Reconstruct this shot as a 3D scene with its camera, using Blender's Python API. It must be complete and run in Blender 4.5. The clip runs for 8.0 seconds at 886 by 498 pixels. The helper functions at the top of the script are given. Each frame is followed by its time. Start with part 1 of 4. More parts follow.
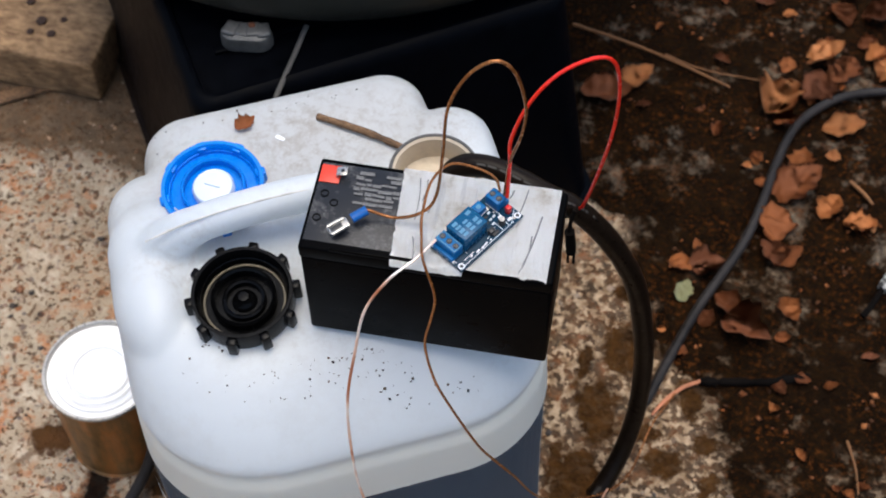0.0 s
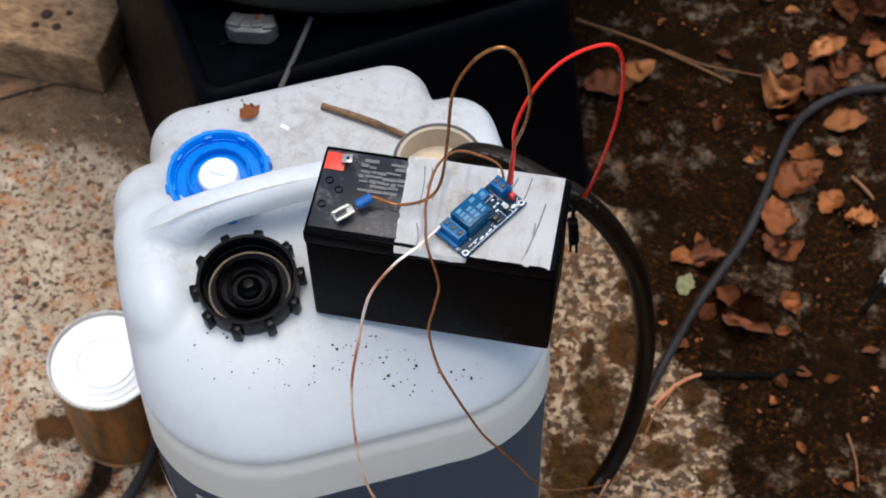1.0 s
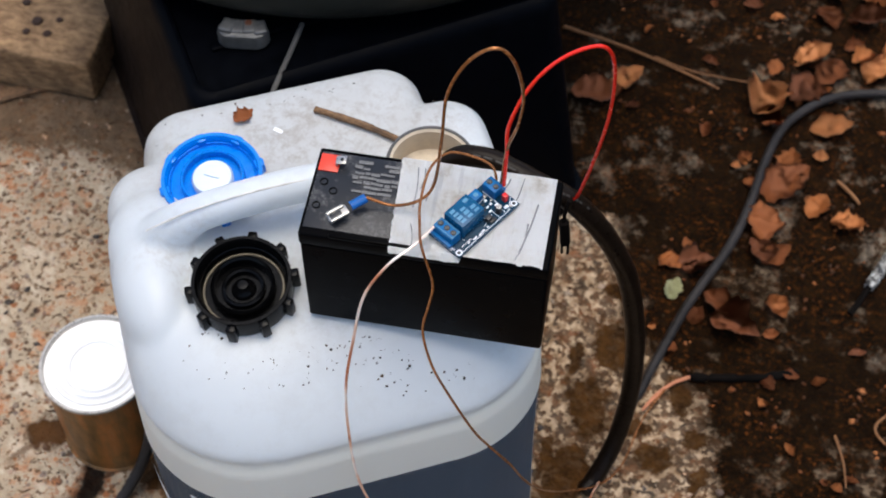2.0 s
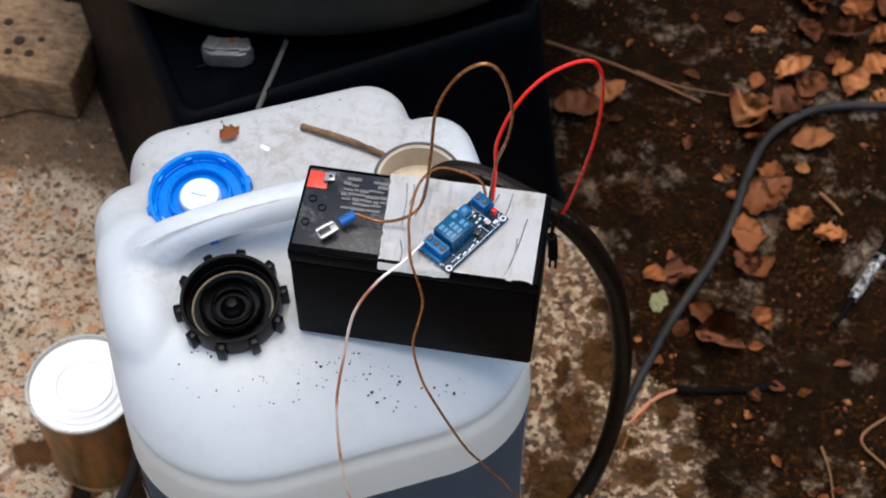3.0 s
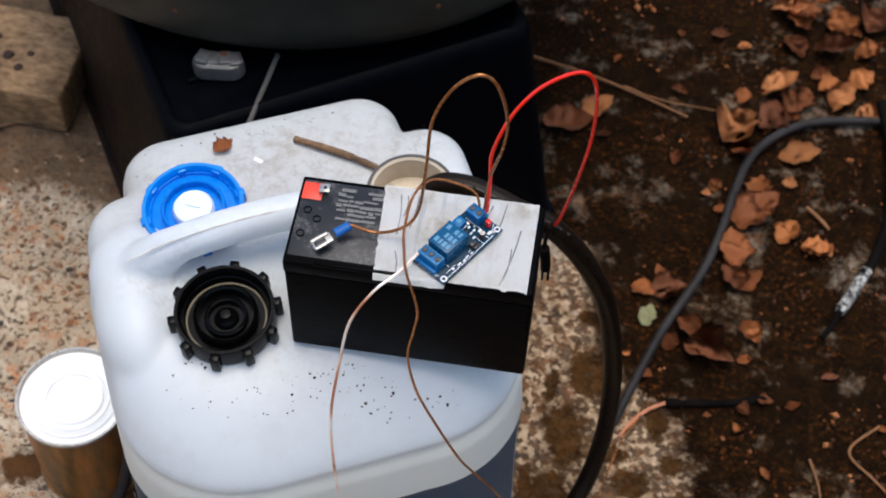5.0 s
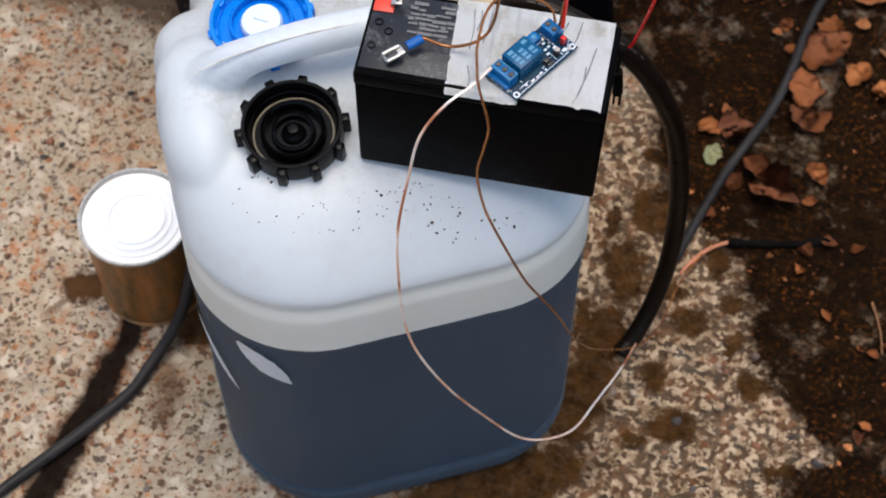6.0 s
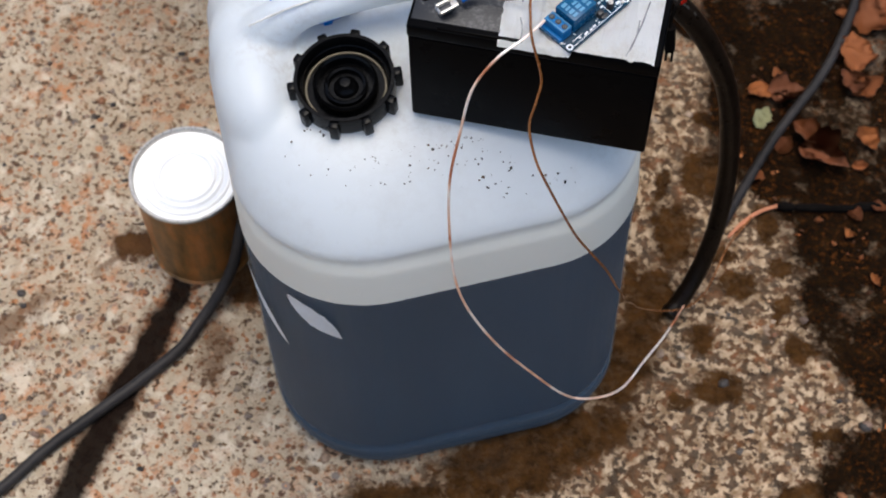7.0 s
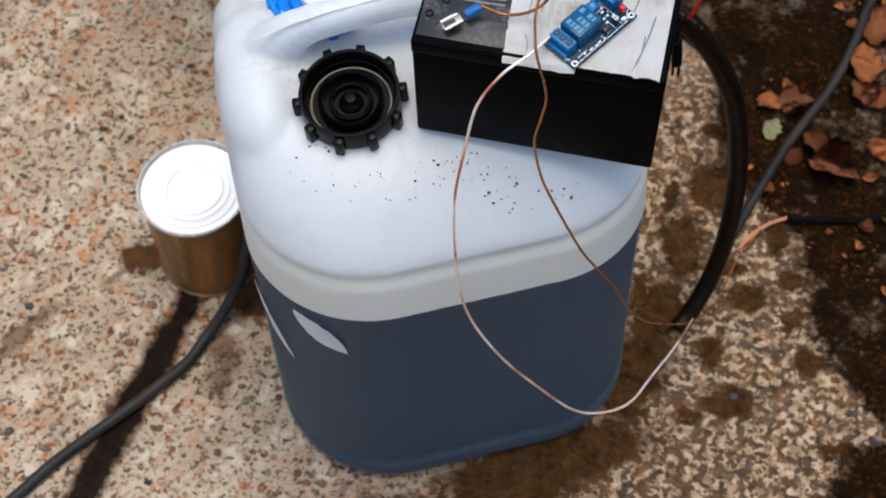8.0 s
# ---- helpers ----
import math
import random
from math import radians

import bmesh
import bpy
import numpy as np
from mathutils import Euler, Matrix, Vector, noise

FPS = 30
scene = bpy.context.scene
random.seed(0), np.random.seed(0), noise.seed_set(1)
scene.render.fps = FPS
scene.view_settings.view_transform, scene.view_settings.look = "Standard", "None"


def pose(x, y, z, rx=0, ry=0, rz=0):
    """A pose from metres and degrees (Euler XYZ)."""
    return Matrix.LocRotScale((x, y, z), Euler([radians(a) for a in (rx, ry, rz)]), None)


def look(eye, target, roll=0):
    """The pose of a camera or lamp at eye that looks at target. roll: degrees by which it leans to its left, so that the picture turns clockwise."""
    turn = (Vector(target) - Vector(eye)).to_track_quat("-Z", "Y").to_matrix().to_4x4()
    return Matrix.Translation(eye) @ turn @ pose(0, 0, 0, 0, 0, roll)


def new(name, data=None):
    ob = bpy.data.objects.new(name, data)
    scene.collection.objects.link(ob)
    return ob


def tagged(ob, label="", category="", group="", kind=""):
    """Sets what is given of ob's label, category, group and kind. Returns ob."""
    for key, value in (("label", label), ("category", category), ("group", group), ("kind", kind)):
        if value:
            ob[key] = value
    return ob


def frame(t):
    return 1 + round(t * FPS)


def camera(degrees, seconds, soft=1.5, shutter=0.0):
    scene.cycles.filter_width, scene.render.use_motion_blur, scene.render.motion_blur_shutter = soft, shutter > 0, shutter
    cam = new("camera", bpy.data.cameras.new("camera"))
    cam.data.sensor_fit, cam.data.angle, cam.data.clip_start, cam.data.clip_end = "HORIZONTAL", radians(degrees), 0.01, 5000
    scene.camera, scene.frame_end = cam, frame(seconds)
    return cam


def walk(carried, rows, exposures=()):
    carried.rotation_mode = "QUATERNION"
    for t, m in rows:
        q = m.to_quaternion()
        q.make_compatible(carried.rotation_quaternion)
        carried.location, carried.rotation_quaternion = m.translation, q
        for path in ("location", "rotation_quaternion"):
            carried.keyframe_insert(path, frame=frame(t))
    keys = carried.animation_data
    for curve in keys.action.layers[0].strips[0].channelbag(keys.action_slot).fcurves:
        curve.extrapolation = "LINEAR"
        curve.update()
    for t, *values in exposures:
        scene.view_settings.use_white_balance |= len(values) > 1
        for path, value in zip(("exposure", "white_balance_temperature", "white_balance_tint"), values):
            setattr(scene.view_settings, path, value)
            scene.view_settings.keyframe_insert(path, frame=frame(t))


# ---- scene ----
cam = camera(31.1, 8.0, soft=1.9)
cam.data.dof.use_dof, cam.data.dof.focus_distance, cam.data.dof.aperture_fstop = True, 0.98, 15.0
PATH = [
    (0, (0.185, -0.488, 1.294), (-0.03, 0.574, -0.387), -1.2),
    (0.5, (0.183, -0.493, 1.294), (-0.038, 0.568, -0.387), -1.3),
    (1, (0.185, -0.5, 1.294), (-0.031, 0.565, -0.384), -1.0),
    (1.5, (0.181, -0.51, 1.294), (-0.028, 0.561, -0.382), -0.3),
    (2, (0.181, -0.512, 1.298), (-0.017, 0.57, -0.373), -0.2),
    (2.2, (0.1797, -0.5124, 1.2981), (-0.0094, 0.5833, -0.3648), -0.05),
    (3.3, (0.1723, -0.5146, 1.2989), (0.0018, 0.5890, -0.3599), 0.46),
    (3.5, (0.171, -0.515, 1.299), (0.003, 0.59, -0.359), 0.5),
    (4, (0.168, -0.516, 1.302), (0.008, 0.602, -0.348), 0.9),
    (4.2, (0.1677, -0.5169, 1.3016), (0.0101, 0.6074, -0.3444), 1.05),
    (5.3, (0.1663, -0.5221, 1.2994), (0.0133, 0.6032, -0.3470), 1.56),
    (5.5, (0.166, -0.523, 1.299), (0.009, 0.589, -0.356), 1.6),
    (5.6, (0.1640, -0.5262, 1.2942), (0.0189, 0.5489, -0.3849), 2.00),
    (5.7, (0.1620, -0.5294, 1.2894), (0.0089, 0.5156, -0.4072), 1.70),
    (5.8, (0.1600, -0.5326, 1.2846), (-0.0033, 0.4871, -0.4263), 1.35),
    (6, (0.156, -0.539, 1.275), (-0.028, 0.43, -0.465), 0.4),
    (6.2, (0.1528, -0.5430, 1.2718), (-0.0596, 0.3888, -0.4844), -1.20),
    (6.5, (0.148, -0.549, 1.267), (-0.082, 0.354, -0.502), -2.3),
    (7, (0.153, -0.555, 1.27), (-0.077, 0.38, -0.483), -1.8),
    (7.5, (0.158, -0.552, 1.273), (-0.077, 0.387, -0.478), -1.8),
    (8, (0.157, -0.545, 1.27), (-0.092, 0.39, -0.48), -2.8),
]
walk(cam, [(t, look(eye, target, roll)) for t, eye, target, roll in PATH],
     exposures=[(0.0, 0.66, 6500, 8), (8.0, 0.66, 6500, 8)])

# ---- world and light: an overcast yard, brightest overhead ----
SUN_EL, SUN_ROT = radians(85), radians(34)
world = bpy.data.worlds.new("overcast_sky")
scene.world = world
world.use_nodes = True
wn = world.node_tree.nodes
sky = wn.new("ShaderNodeTexSky")
sky.sky_type, sky.sun_disc = "NISHITA", False
sky.sun_elevation, sky.sun_rotation = SUN_EL, SUN_ROT
sky.dust_density = 3.0
wn["Background"].inputs[1].default_value = 0.15
world.node_tree.links.new(sky.outputs[0], wn["Background"].inputs[0])
sun = new("sun", bpy.data.lights.new("sun", "SUN"))
sun.data.energy, sun.data.angle, sun.data.color = 1.2, radians(40), (1.0, 0.94, 0.86)
sun.matrix_world = look((0.10, 0.15, 2.4), (0, 0, 0))


# ---- materials ----
class Mat:
    """A node material with short ways to add nodes."""

    def __init__(self, name, base=(0.5, 0.5, 0.5), rough=0.5, metal=0.0, spec=0.5):
        self.m = bpy.data.materials.new(name)
        self.m.use_nodes = True
        self.t = self.m.node_tree
        self.b = self.t.nodes["Principled BSDF"]
        self.out = self.t.nodes["Material Output"]
        self.b.inputs["Base Color"].default_value = (*base, 1)
        self.b.inputs["Roughness"].default_value = rough
        self.b.inputs["Metallic"].default_value = metal
        self.b.inputs["Specular IOR Level"].default_value = spec
        self.pos = None

    def n(self, kind, **values):
        node = self.t.nodes.new(kind)
        for key, value in values.items():
            node.inputs[key.replace("_", " ")].default_value = value
        return node

    def to(self, a, b):
        self.t.links.new(a, b)

    def coord(self):
        if self.pos is None:
            self.pos = self.n("ShaderNodeTexCoord").outputs["Object"]
        return self.pos

    def noise(self, scale, detail=5, rough=0.6, vec=None):
        node = self.n("ShaderNodeTexNoise", Scale=scale, Detail=detail, Roughness=rough)
        self.to(vec or self.coord(), node.inputs["Vector"])
        return node.outputs["Fac"]

    def voronoi(self, scale, vec=None, feature="F1"):
        node = self.n("ShaderNodeTexVoronoi", Scale=scale)
        node.feature = feature
        self.to(vec or self.coord(), node.inputs["Vector"])
        return node

    def ramp(self, fac, stops):
        node = self.n("ShaderNodeValToRGB")
        els = node.color_ramp.elements
        while len(els) < len(stops):
            els.new(0.5)
        for el, (p, c) in zip(els, stops):
            el.position = p
            el.color = (*c, 1) if isinstance(c, tuple) else (c, c, c, 1)
        self.to(fac, node.inputs[0])
        return node.outputs[0]

    def mix(self, fac, a, b, blend="MIX"):
        node = self.n("ShaderNodeMix")
        node.data_type, node.blend_type = "RGBA", blend
        for sock, value in ((0, fac), (6, a), (7, b)):
            if isinstance(value, (int, float)):
                node.inputs[sock].default_value = value if sock == 0 else (value, value, value, 1)
            elif isinstance(value, tuple):
                node.inputs[sock].default_value = (*value, 1)
            else:
                self.to(value, node.inputs[sock])
        return node.outputs[2]

    def math(self, op, a, b=0.0, clamp=False):
        node = self.n("ShaderNodeMath")
        node.operation, node.use_clamp = op, clamp
        for i, value in enumerate((a, b)):
            if isinstance(value, (int, float)):
                node.inputs[i].default_value = value
            else:
                self.to(value, node.inputs[i])
        return node.outputs[0]

    def color(self, sock):
        self.to(sock, self.b.inputs["Base Color"])

    def rough(self, sock):
        self.to(sock, self.b.inputs["Roughness"])

    def bump(self, height, strength=0.3, dist=0.001, after=None):
        node = self.n("ShaderNodeBump", Strength=strength, Distance=dist)
        self.to(height, node.inputs["Height"])
        if after:
            self.to(after, node.inputs["Normal"])
        self.to(node.outputs[0], self.b.inputs["Normal"])
        return node.outputs[0]


def plain(name, base, rough=0.5, metal=0.0, vary=0.25, scale=60, bump=0.15, dist=0.0004, spec=0.5):
    """A surface with two scales of variation in colour and gloss, and a fine grain."""
    m = Mat(name, base, rough, metal, spec)
    big, fine = m.noise(scale * 0.25, 3), m.noise(scale * 3, 6, 0.7)
    both = m.math("ADD", m.math("MULTIPLY", big, 0.6), m.math("MULTIPLY", fine, 0.4))
    dark = tuple(c * (1 - vary) for c in base)
    light = tuple(min(1, c * (1 + vary)) for c in base)
    m.color(m.ramp(both, [(0.3, dark), (0.7, light)]))
    m.rough(m.ramp(fine, [(0.3, max(0.02, rough - 0.12)), (0.7, min(1, rough + 0.12))]))
    m.bump(fine, bump, dist)
    return m.m


def blob(m, vec, centre, radii, turn, soft=0.25):
    """1 inside an ellipse on the ground, fading to 0 at its rim."""
    node = m.n("ShaderNodeMapping")
    node.vector_type = "TEXTURE"
    node.inputs["Location"].default_value = (*centre, 0)
    node.inputs["Rotation"].default_value = (0, 0, radians(turn))
    node.inputs["Scale"].default_value = (*radii, 1)
    m.to(vec, node.inputs["Vector"])
    flat = m.n("ShaderNodeVectorMath")
    flat.operation = "MULTIPLY"
    flat.inputs[1].default_value = (1, 1, 0)
    m.to(node.outputs[0], flat.inputs[0])
    size = m.n("ShaderNodeVectorMath")
    size.operation = "LENGTH"
    m.to(flat.outputs[0], size.inputs[0])
    return m.ramp(size.outputs["Value"], [(1 - soft, 1.0), (1.0, 0.0)])


# the muddy side of the yard: where the mud begins, as (y, x)
MUD_EDGE = [(-0.10, 0.37), (-0.022, 0.343), (0.012, 0.355), (0.030, 0.395), (0.050, 0.385), (0.075, 0.350), (0.10, 0.330), (0.135, 0.314),
            (0.18, 0.306), (0.215, 0.288), (0.238, 0.262), (0.262, 0.218), (0.305, 0.206), (0.36, 0.202), (0.395, 0.198), (0.415, 0.14), (0.50, 0.10), (0.70, 0.05)]
# stains on the concrete: centre, radii, turn
# the two largest, at the can's foot, also paint its contact shade
OIL_SHADE = [((0.242, 0.335), (0.026, 0.036), 0), ((0.206, 0.250), (0.028, 0.034), 10), ((0.190, 0.180), (0.027, 0.044), 0), ((0.229, 0.084), (0.016, 0.019), 0),
       ((0.250, 0.039), (0.025, 0.021), 20), ((0.253, 0.140), (0.026, 0.018), 20), ((0.313, 0.090), (0.020, 0.014), 0), ((0.168, 0.055), (0.034, 0.080), -10),
       ((0.105, -0.052), (0.115, 0.038), 27), ((0.085, -0.085), (0.060, 0.022), 20), ((0.00, -0.118), (0.050, 0.020), 10), ((0.06, -0.110), (0.028, 0.014), 0), ((0.335, -0.045), (0.030, 0.014), 20), ((0.218, 0.018), (0.018, 0.010), 0),
       ((0.158, 0.125), (0.012, 0.024), 0), ((0.205, 0.305), (0.018, 0.014), 0), ((0.270, 0.205), (0.016, 0.020), 0), ((0.345, 0.010), (0.018, 0.010), 0), ((0.288, 0.168), (0.020, 0.014), 15), ((0.298, 0.122), (0.012, 0.016), 0), ((0.232, 0.168), (0.017, 0.014), 0), ((-0.17, 0.06), (0.05, 0.03), 40), ((-0.285, 0.072), (0.030, 0.019), 25), ((0.176, 0.105), (0.022, 0.045), -6), ((0.170, 0.225), (0.010, 0.026), 0)]
DRIP = [((-0.262, -0.110), (0.0195, 0.210), -10), ((-0.245, -0.02), (0.019, 0.07), -8), ((-0.236, 0.026), (0.017, 0.034), -6)]
FAINT = [((-0.283, 0.070), (0.030, 0.018), 25), ((-0.306, 0.044), (0.008, 0.026), -35), ((-0.372, -0.03), (0.012, 0.07), -32),
         ((-0.255, -0.06), (0.022, 0.13), -9), ((-0.19, -0.02), (0.02, 0.05), 20)]
PITTED = [((0.26, 0.12), (0.26, 0.36), 0), ((0.12, -0.14), (0.24, 0.10), 12)]
# brown dirt, with the shade beside the bin and block painted in
GRIME_SHADE = [((-0.46, 0.60), (0.42, 0.245), 0), ((-0.27, 0.50), (0.16, 0.145), 0)]


def in_mud(x, y, margin=0.0):
    """Whether a place on the ground lies on the muddy side."""
    return x > float(np.interp(y, [p[0] for p in MUD_EDGE], [p[1] for p in MUD_EDGE])) + margin


def ground_material():
    m = Mat("exposed_aggregate_concrete", rough=0.8, spec=0.15)
    warp = m.n("ShaderNodeTexNoise", Scale=28, Detail=6, Roughness=0.7)
    m.to(m.coord(), warp.inputs["Vector"])
    off = m.n("ShaderNodeVectorMath")
    off.operation = "SUBTRACT"
    off.inputs[1].default_value = (0.5, 0.5, 0.5)
    m.to(warp.outputs["Color"], off.inputs[0])
    mul = m.n("ShaderNodeVectorMath")
    mul.operation = "SCALE"
    mul.inputs["Scale"].default_value = 0.080
    small = m.n("ShaderNodeVectorMath")
    small.operation = "SCALE"
    small.inputs["Scale"].default_value = 0.024
    m.to(off.outputs[0], mul.inputs[0])
    m.to(off.outputs[0], small.inputs[0])
    moved = []
    middle = m.n("ShaderNodeVectorMath")
    middle.operation = "SCALE"
    middle.inputs["Scale"].default_value = 0.052
    m.to(off.outputs[0], middle.inputs[0])
    for shift in (mul, small, middle):
        add = m.n("ShaderNodeVectorMath")
        m.to(m.coord(), add.inputs[0])
        m.to(shift.outputs[0], add.inputs[1])
        moved.append(add.outputs[0])
    wide, tight, loose = moved

    def union(rows, soft, bent):
        total = None
        for c, r, a in rows:
            one = blob(m, bent, c, r, a, soft)
            total = one if total is None else m.math("MAXIMUM", total, one)
        return total

    oil_shade, pitted, grime_shade = union(OIL_SHADE, 0.35, loose), union(PITTED, 0.30, wide), union(GRIME_SHADE, 0.12, loose)
    place = m.n("ShaderNodeSeparateXYZ")
    m.to(loose, place.inputs[0])
    edge = m.ramp(m.math("DIVIDE", m.math("ADD", place.outputs["Y"], 0.10), 0.80), [((y + 0.10) / 0.80, x / 0.5) for y, x in MUD_EDGE])
    mud = m.ramp(m.math("ADD", m.math("MULTIPLY", m.math("SUBTRACT", place.outputs["X"], m.math("MULTIPLY", edge, 0.5)), 30), 0.72), [(0.25, 0.0), (0.75, 1.0)])
    drip, faint = union(DRIP, 0.45, tight), union(FAINT, 0.6, loose)
    # cement paste and stones of two sizes
    paste = m.ramp(m.noise(18, 8, 0.75), [(0.3, (0.27, 0.20, 0.128)), (0.65, (0.50, 0.415, 0.30))])
    base, height = paste, None
    for scale, share, seed in ((150, 0.42, 7.3), (95, 0.62, 5.1), (260, 0.45, 9.7)):
        cells = m.voronoi(scale, tight if scale == 260 else None)
        stone = m.ramp(m.math("FRACT", m.math("MULTIPLY", cells.outputs["Color"], seed * 0.6)),
                       [(0.0, (0.035, 0.030, 0.028)), (0.2, (0.30, 0.12, 0.05)), (0.4, (0.44, 0.36, 0.26)),
                        (0.6, (0.12, 0.075, 0.045)), (0.8, (0.20, 0.17, 0.15)), (1.0, (0.44, 0.20, 0.09))])
        inside = m.ramp(cells.outputs["Distance"], [(0.30, 1.0), (0.40, 0.0)])
        pick = m.math("GREATER_THAN", m.math("FRACT", m.math("MULTIPLY", cells.outputs["Color"], seed)), share)
        chosen = m.math("MULTIPLY", inside, pick)
        base = m.mix(chosen, base, stone)
        height = chosen if height is None else m.math("MAXIMUM", height, chosen)
    grit = m.noise(420, 3, 0.6)
    base = m.mix(m.ramp(grit, [(0.58, 0.0), (0.68, 0.6)]), base, (0.10, 0.06, 0.035))
    # rusty tint in wide patches and in clusters
    base = m.mix(m.ramp(m.noise(7, 5), [(0.5, 0.0), (0.75, 0.30)]), base, (0.36, 0.20, 0.10))
    base = m.mix(m.math("MULTIPLY", m.ramp(m.noise(75, 5, 0.65), [(0.50, 0.0), (0.56, 0.8)]), m.ramp(m.noise(10, 4, 0.6), [(0.44, 0.05), (0.60, 1.0)])), base, (0.44, 0.185, 0.080))
    base = m.mix(m.ramp(m.noise(33, 5, 0.6), [(0.54, 0.0), (0.64, 0.75)]), base, (0.56, 0.475, 0.36))
    # small dark pits between the stones, close together where the skin has worn off
    pit = m.math("MAXIMUM", m.ramp(m.noise(150, 3, 0.55), [(0.58, 0.0), (0.62, 0.9)]), m.ramp(m.noise(62, 4, 0.6), [(0.615, 0.0), (0.65, 0.85)]))
    base = m.mix(pit, base, m.ramp(m.noise(80, 3), [(0.4, (0.050, 0.034, 0.024)), (0.6, (0.155, 0.085, 0.042))]))
    worn = m.mix(m.ramp(m.noise(95, 4, 0.6), [(0.40, 0.0), (0.60, 1.0)]), (0.22, 0.138, 0.074), (0.52, 0.380, 0.245))
    hollow = m.math("MAXIMUM", m.ramp(m.noise(135, 3, 0.5), [(0.48, 0.0), (0.525, 0.97)]), m.ramp(m.noise(50, 5, 0.65), [(0.53, 0.0), (0.57, 0.95)]))
    worn = m.mix(hollow, worn, m.ramp(m.noise(60, 4), [(0.38, (0.020, 0.011, 0.006)), (0.55, (0.070, 0.032, 0.012)), (0.70, (0.19, 0.066, 0.022))]))
    base = m.mix(m.math("MULTIPLY", pitted, 0.9), base, worn)
    height = m.math("SUBTRACT", height, m.math("MULTIPLY", m.math("MAXIMUM", pit, m.math("MULTIPLY", hollow, pitted)), 1.2))
    # darkens the slab's colour as dirt and as shade
    base = m.mix(m.math("MULTIPLY", grime_shade, 0.88), base, m.ramp(m.noise(40, 6, 0.7), [(0.35, (0.055, 0.032, 0.017)), (0.65, (0.155, 0.092, 0.048))]))
    wet = m.mix(m.ramp(m.noise(60, 6, 0.7), [(0.35, 0.0), (0.65, 1.0)]), (0.022, 0.0095, 0.0032), (0.072, 0.032, 0.0095))
    base = m.mix(m.math("MULTIPLY", oil_shade, 0.95), base, wet)
    base = m.mix(m.math("MULTIPLY", faint, 0.72), base, (0.10, 0.045, 0.018))
    base = m.mix(m.math("MULTIPLY", drip, 0.97), base, m.ramp(drip, [(0.35, (0.070, 0.022, 0.006)), (0.9, (0.008, 0.005, 0.004))]))
    oil_shade = m.math("MAXIMUM", oil_shade, drip)
    soil = m.ramp(m.noise(45, 9, 0.8), [(0.3, (0.003, 0.0018, 0.0011)), (0.50, (0.009, 0.0048, 0.0024)),
                                        (0.64, (0.018, 0.0085, 0.003)), (0.8, (0.055, 0.024, 0.009))])
    rusty = m.math("MULTIPLY", m.ramp(m.noise(190, 6, 0.75), [(0.52, 0.0), (0.60, 0.8)]), m.ramp(m.noise(14, 5, 0.6), [(0.40, 0.15), (0.60, 1.0)]))
    soil = m.mix(rusty, soil, m.ramp(m.noise(70, 4), [(0.35, (0.036, 0.012, 0.0035)), (0.65, (0.12, 0.038, 0.009))]))
    # concrete still shows through the mud here and there
    hole = m.ramp(m.noise(16, 8, 0.7), [(0.54, 1.0), (0.66, 0.62)])
    mudfac = m.math("MULTIPLY", mud, hole)
    base = m.mix(mudfac, base, soil)
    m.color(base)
    m.rough(m.mix(m.math("MAXIMUM", mudfac, oil_shade), 0.85, 0.6))
    m.to(m.mix(m.math("MAXIMUM", mudfac, oil_shade), 0.10, 0.01), m.b.inputs["Specular IOR Level"])
    height = m.math("ADD", m.math("MULTIPLY", height, 0.6), m.math("MULTIPLY", grit, 0.7))
    height = m.math("ADD", height, m.math("MULTIPLY", m.noise(60, 8, 0.8), 1.2))
    m.bump(height, 0.7, 0.0022)
    return m.m


def pebble_material(name, stops, rough=0.7):
    m = Mat(name, rough=rough, spec=0.15)
    geo = m.n("ShaderNodeNewGeometry")
    base = m.ramp(geo.outputs["Random Per Island"], stops)
    m.color(m.mix(m.ramp(m.noise(300), [(0.4, 0.0), (0.7, 0.5)]), base, (0.12, 0.08, 0.05)))
    m.bump(m.noise(500), 0.3, 0.0005)
    return m.m


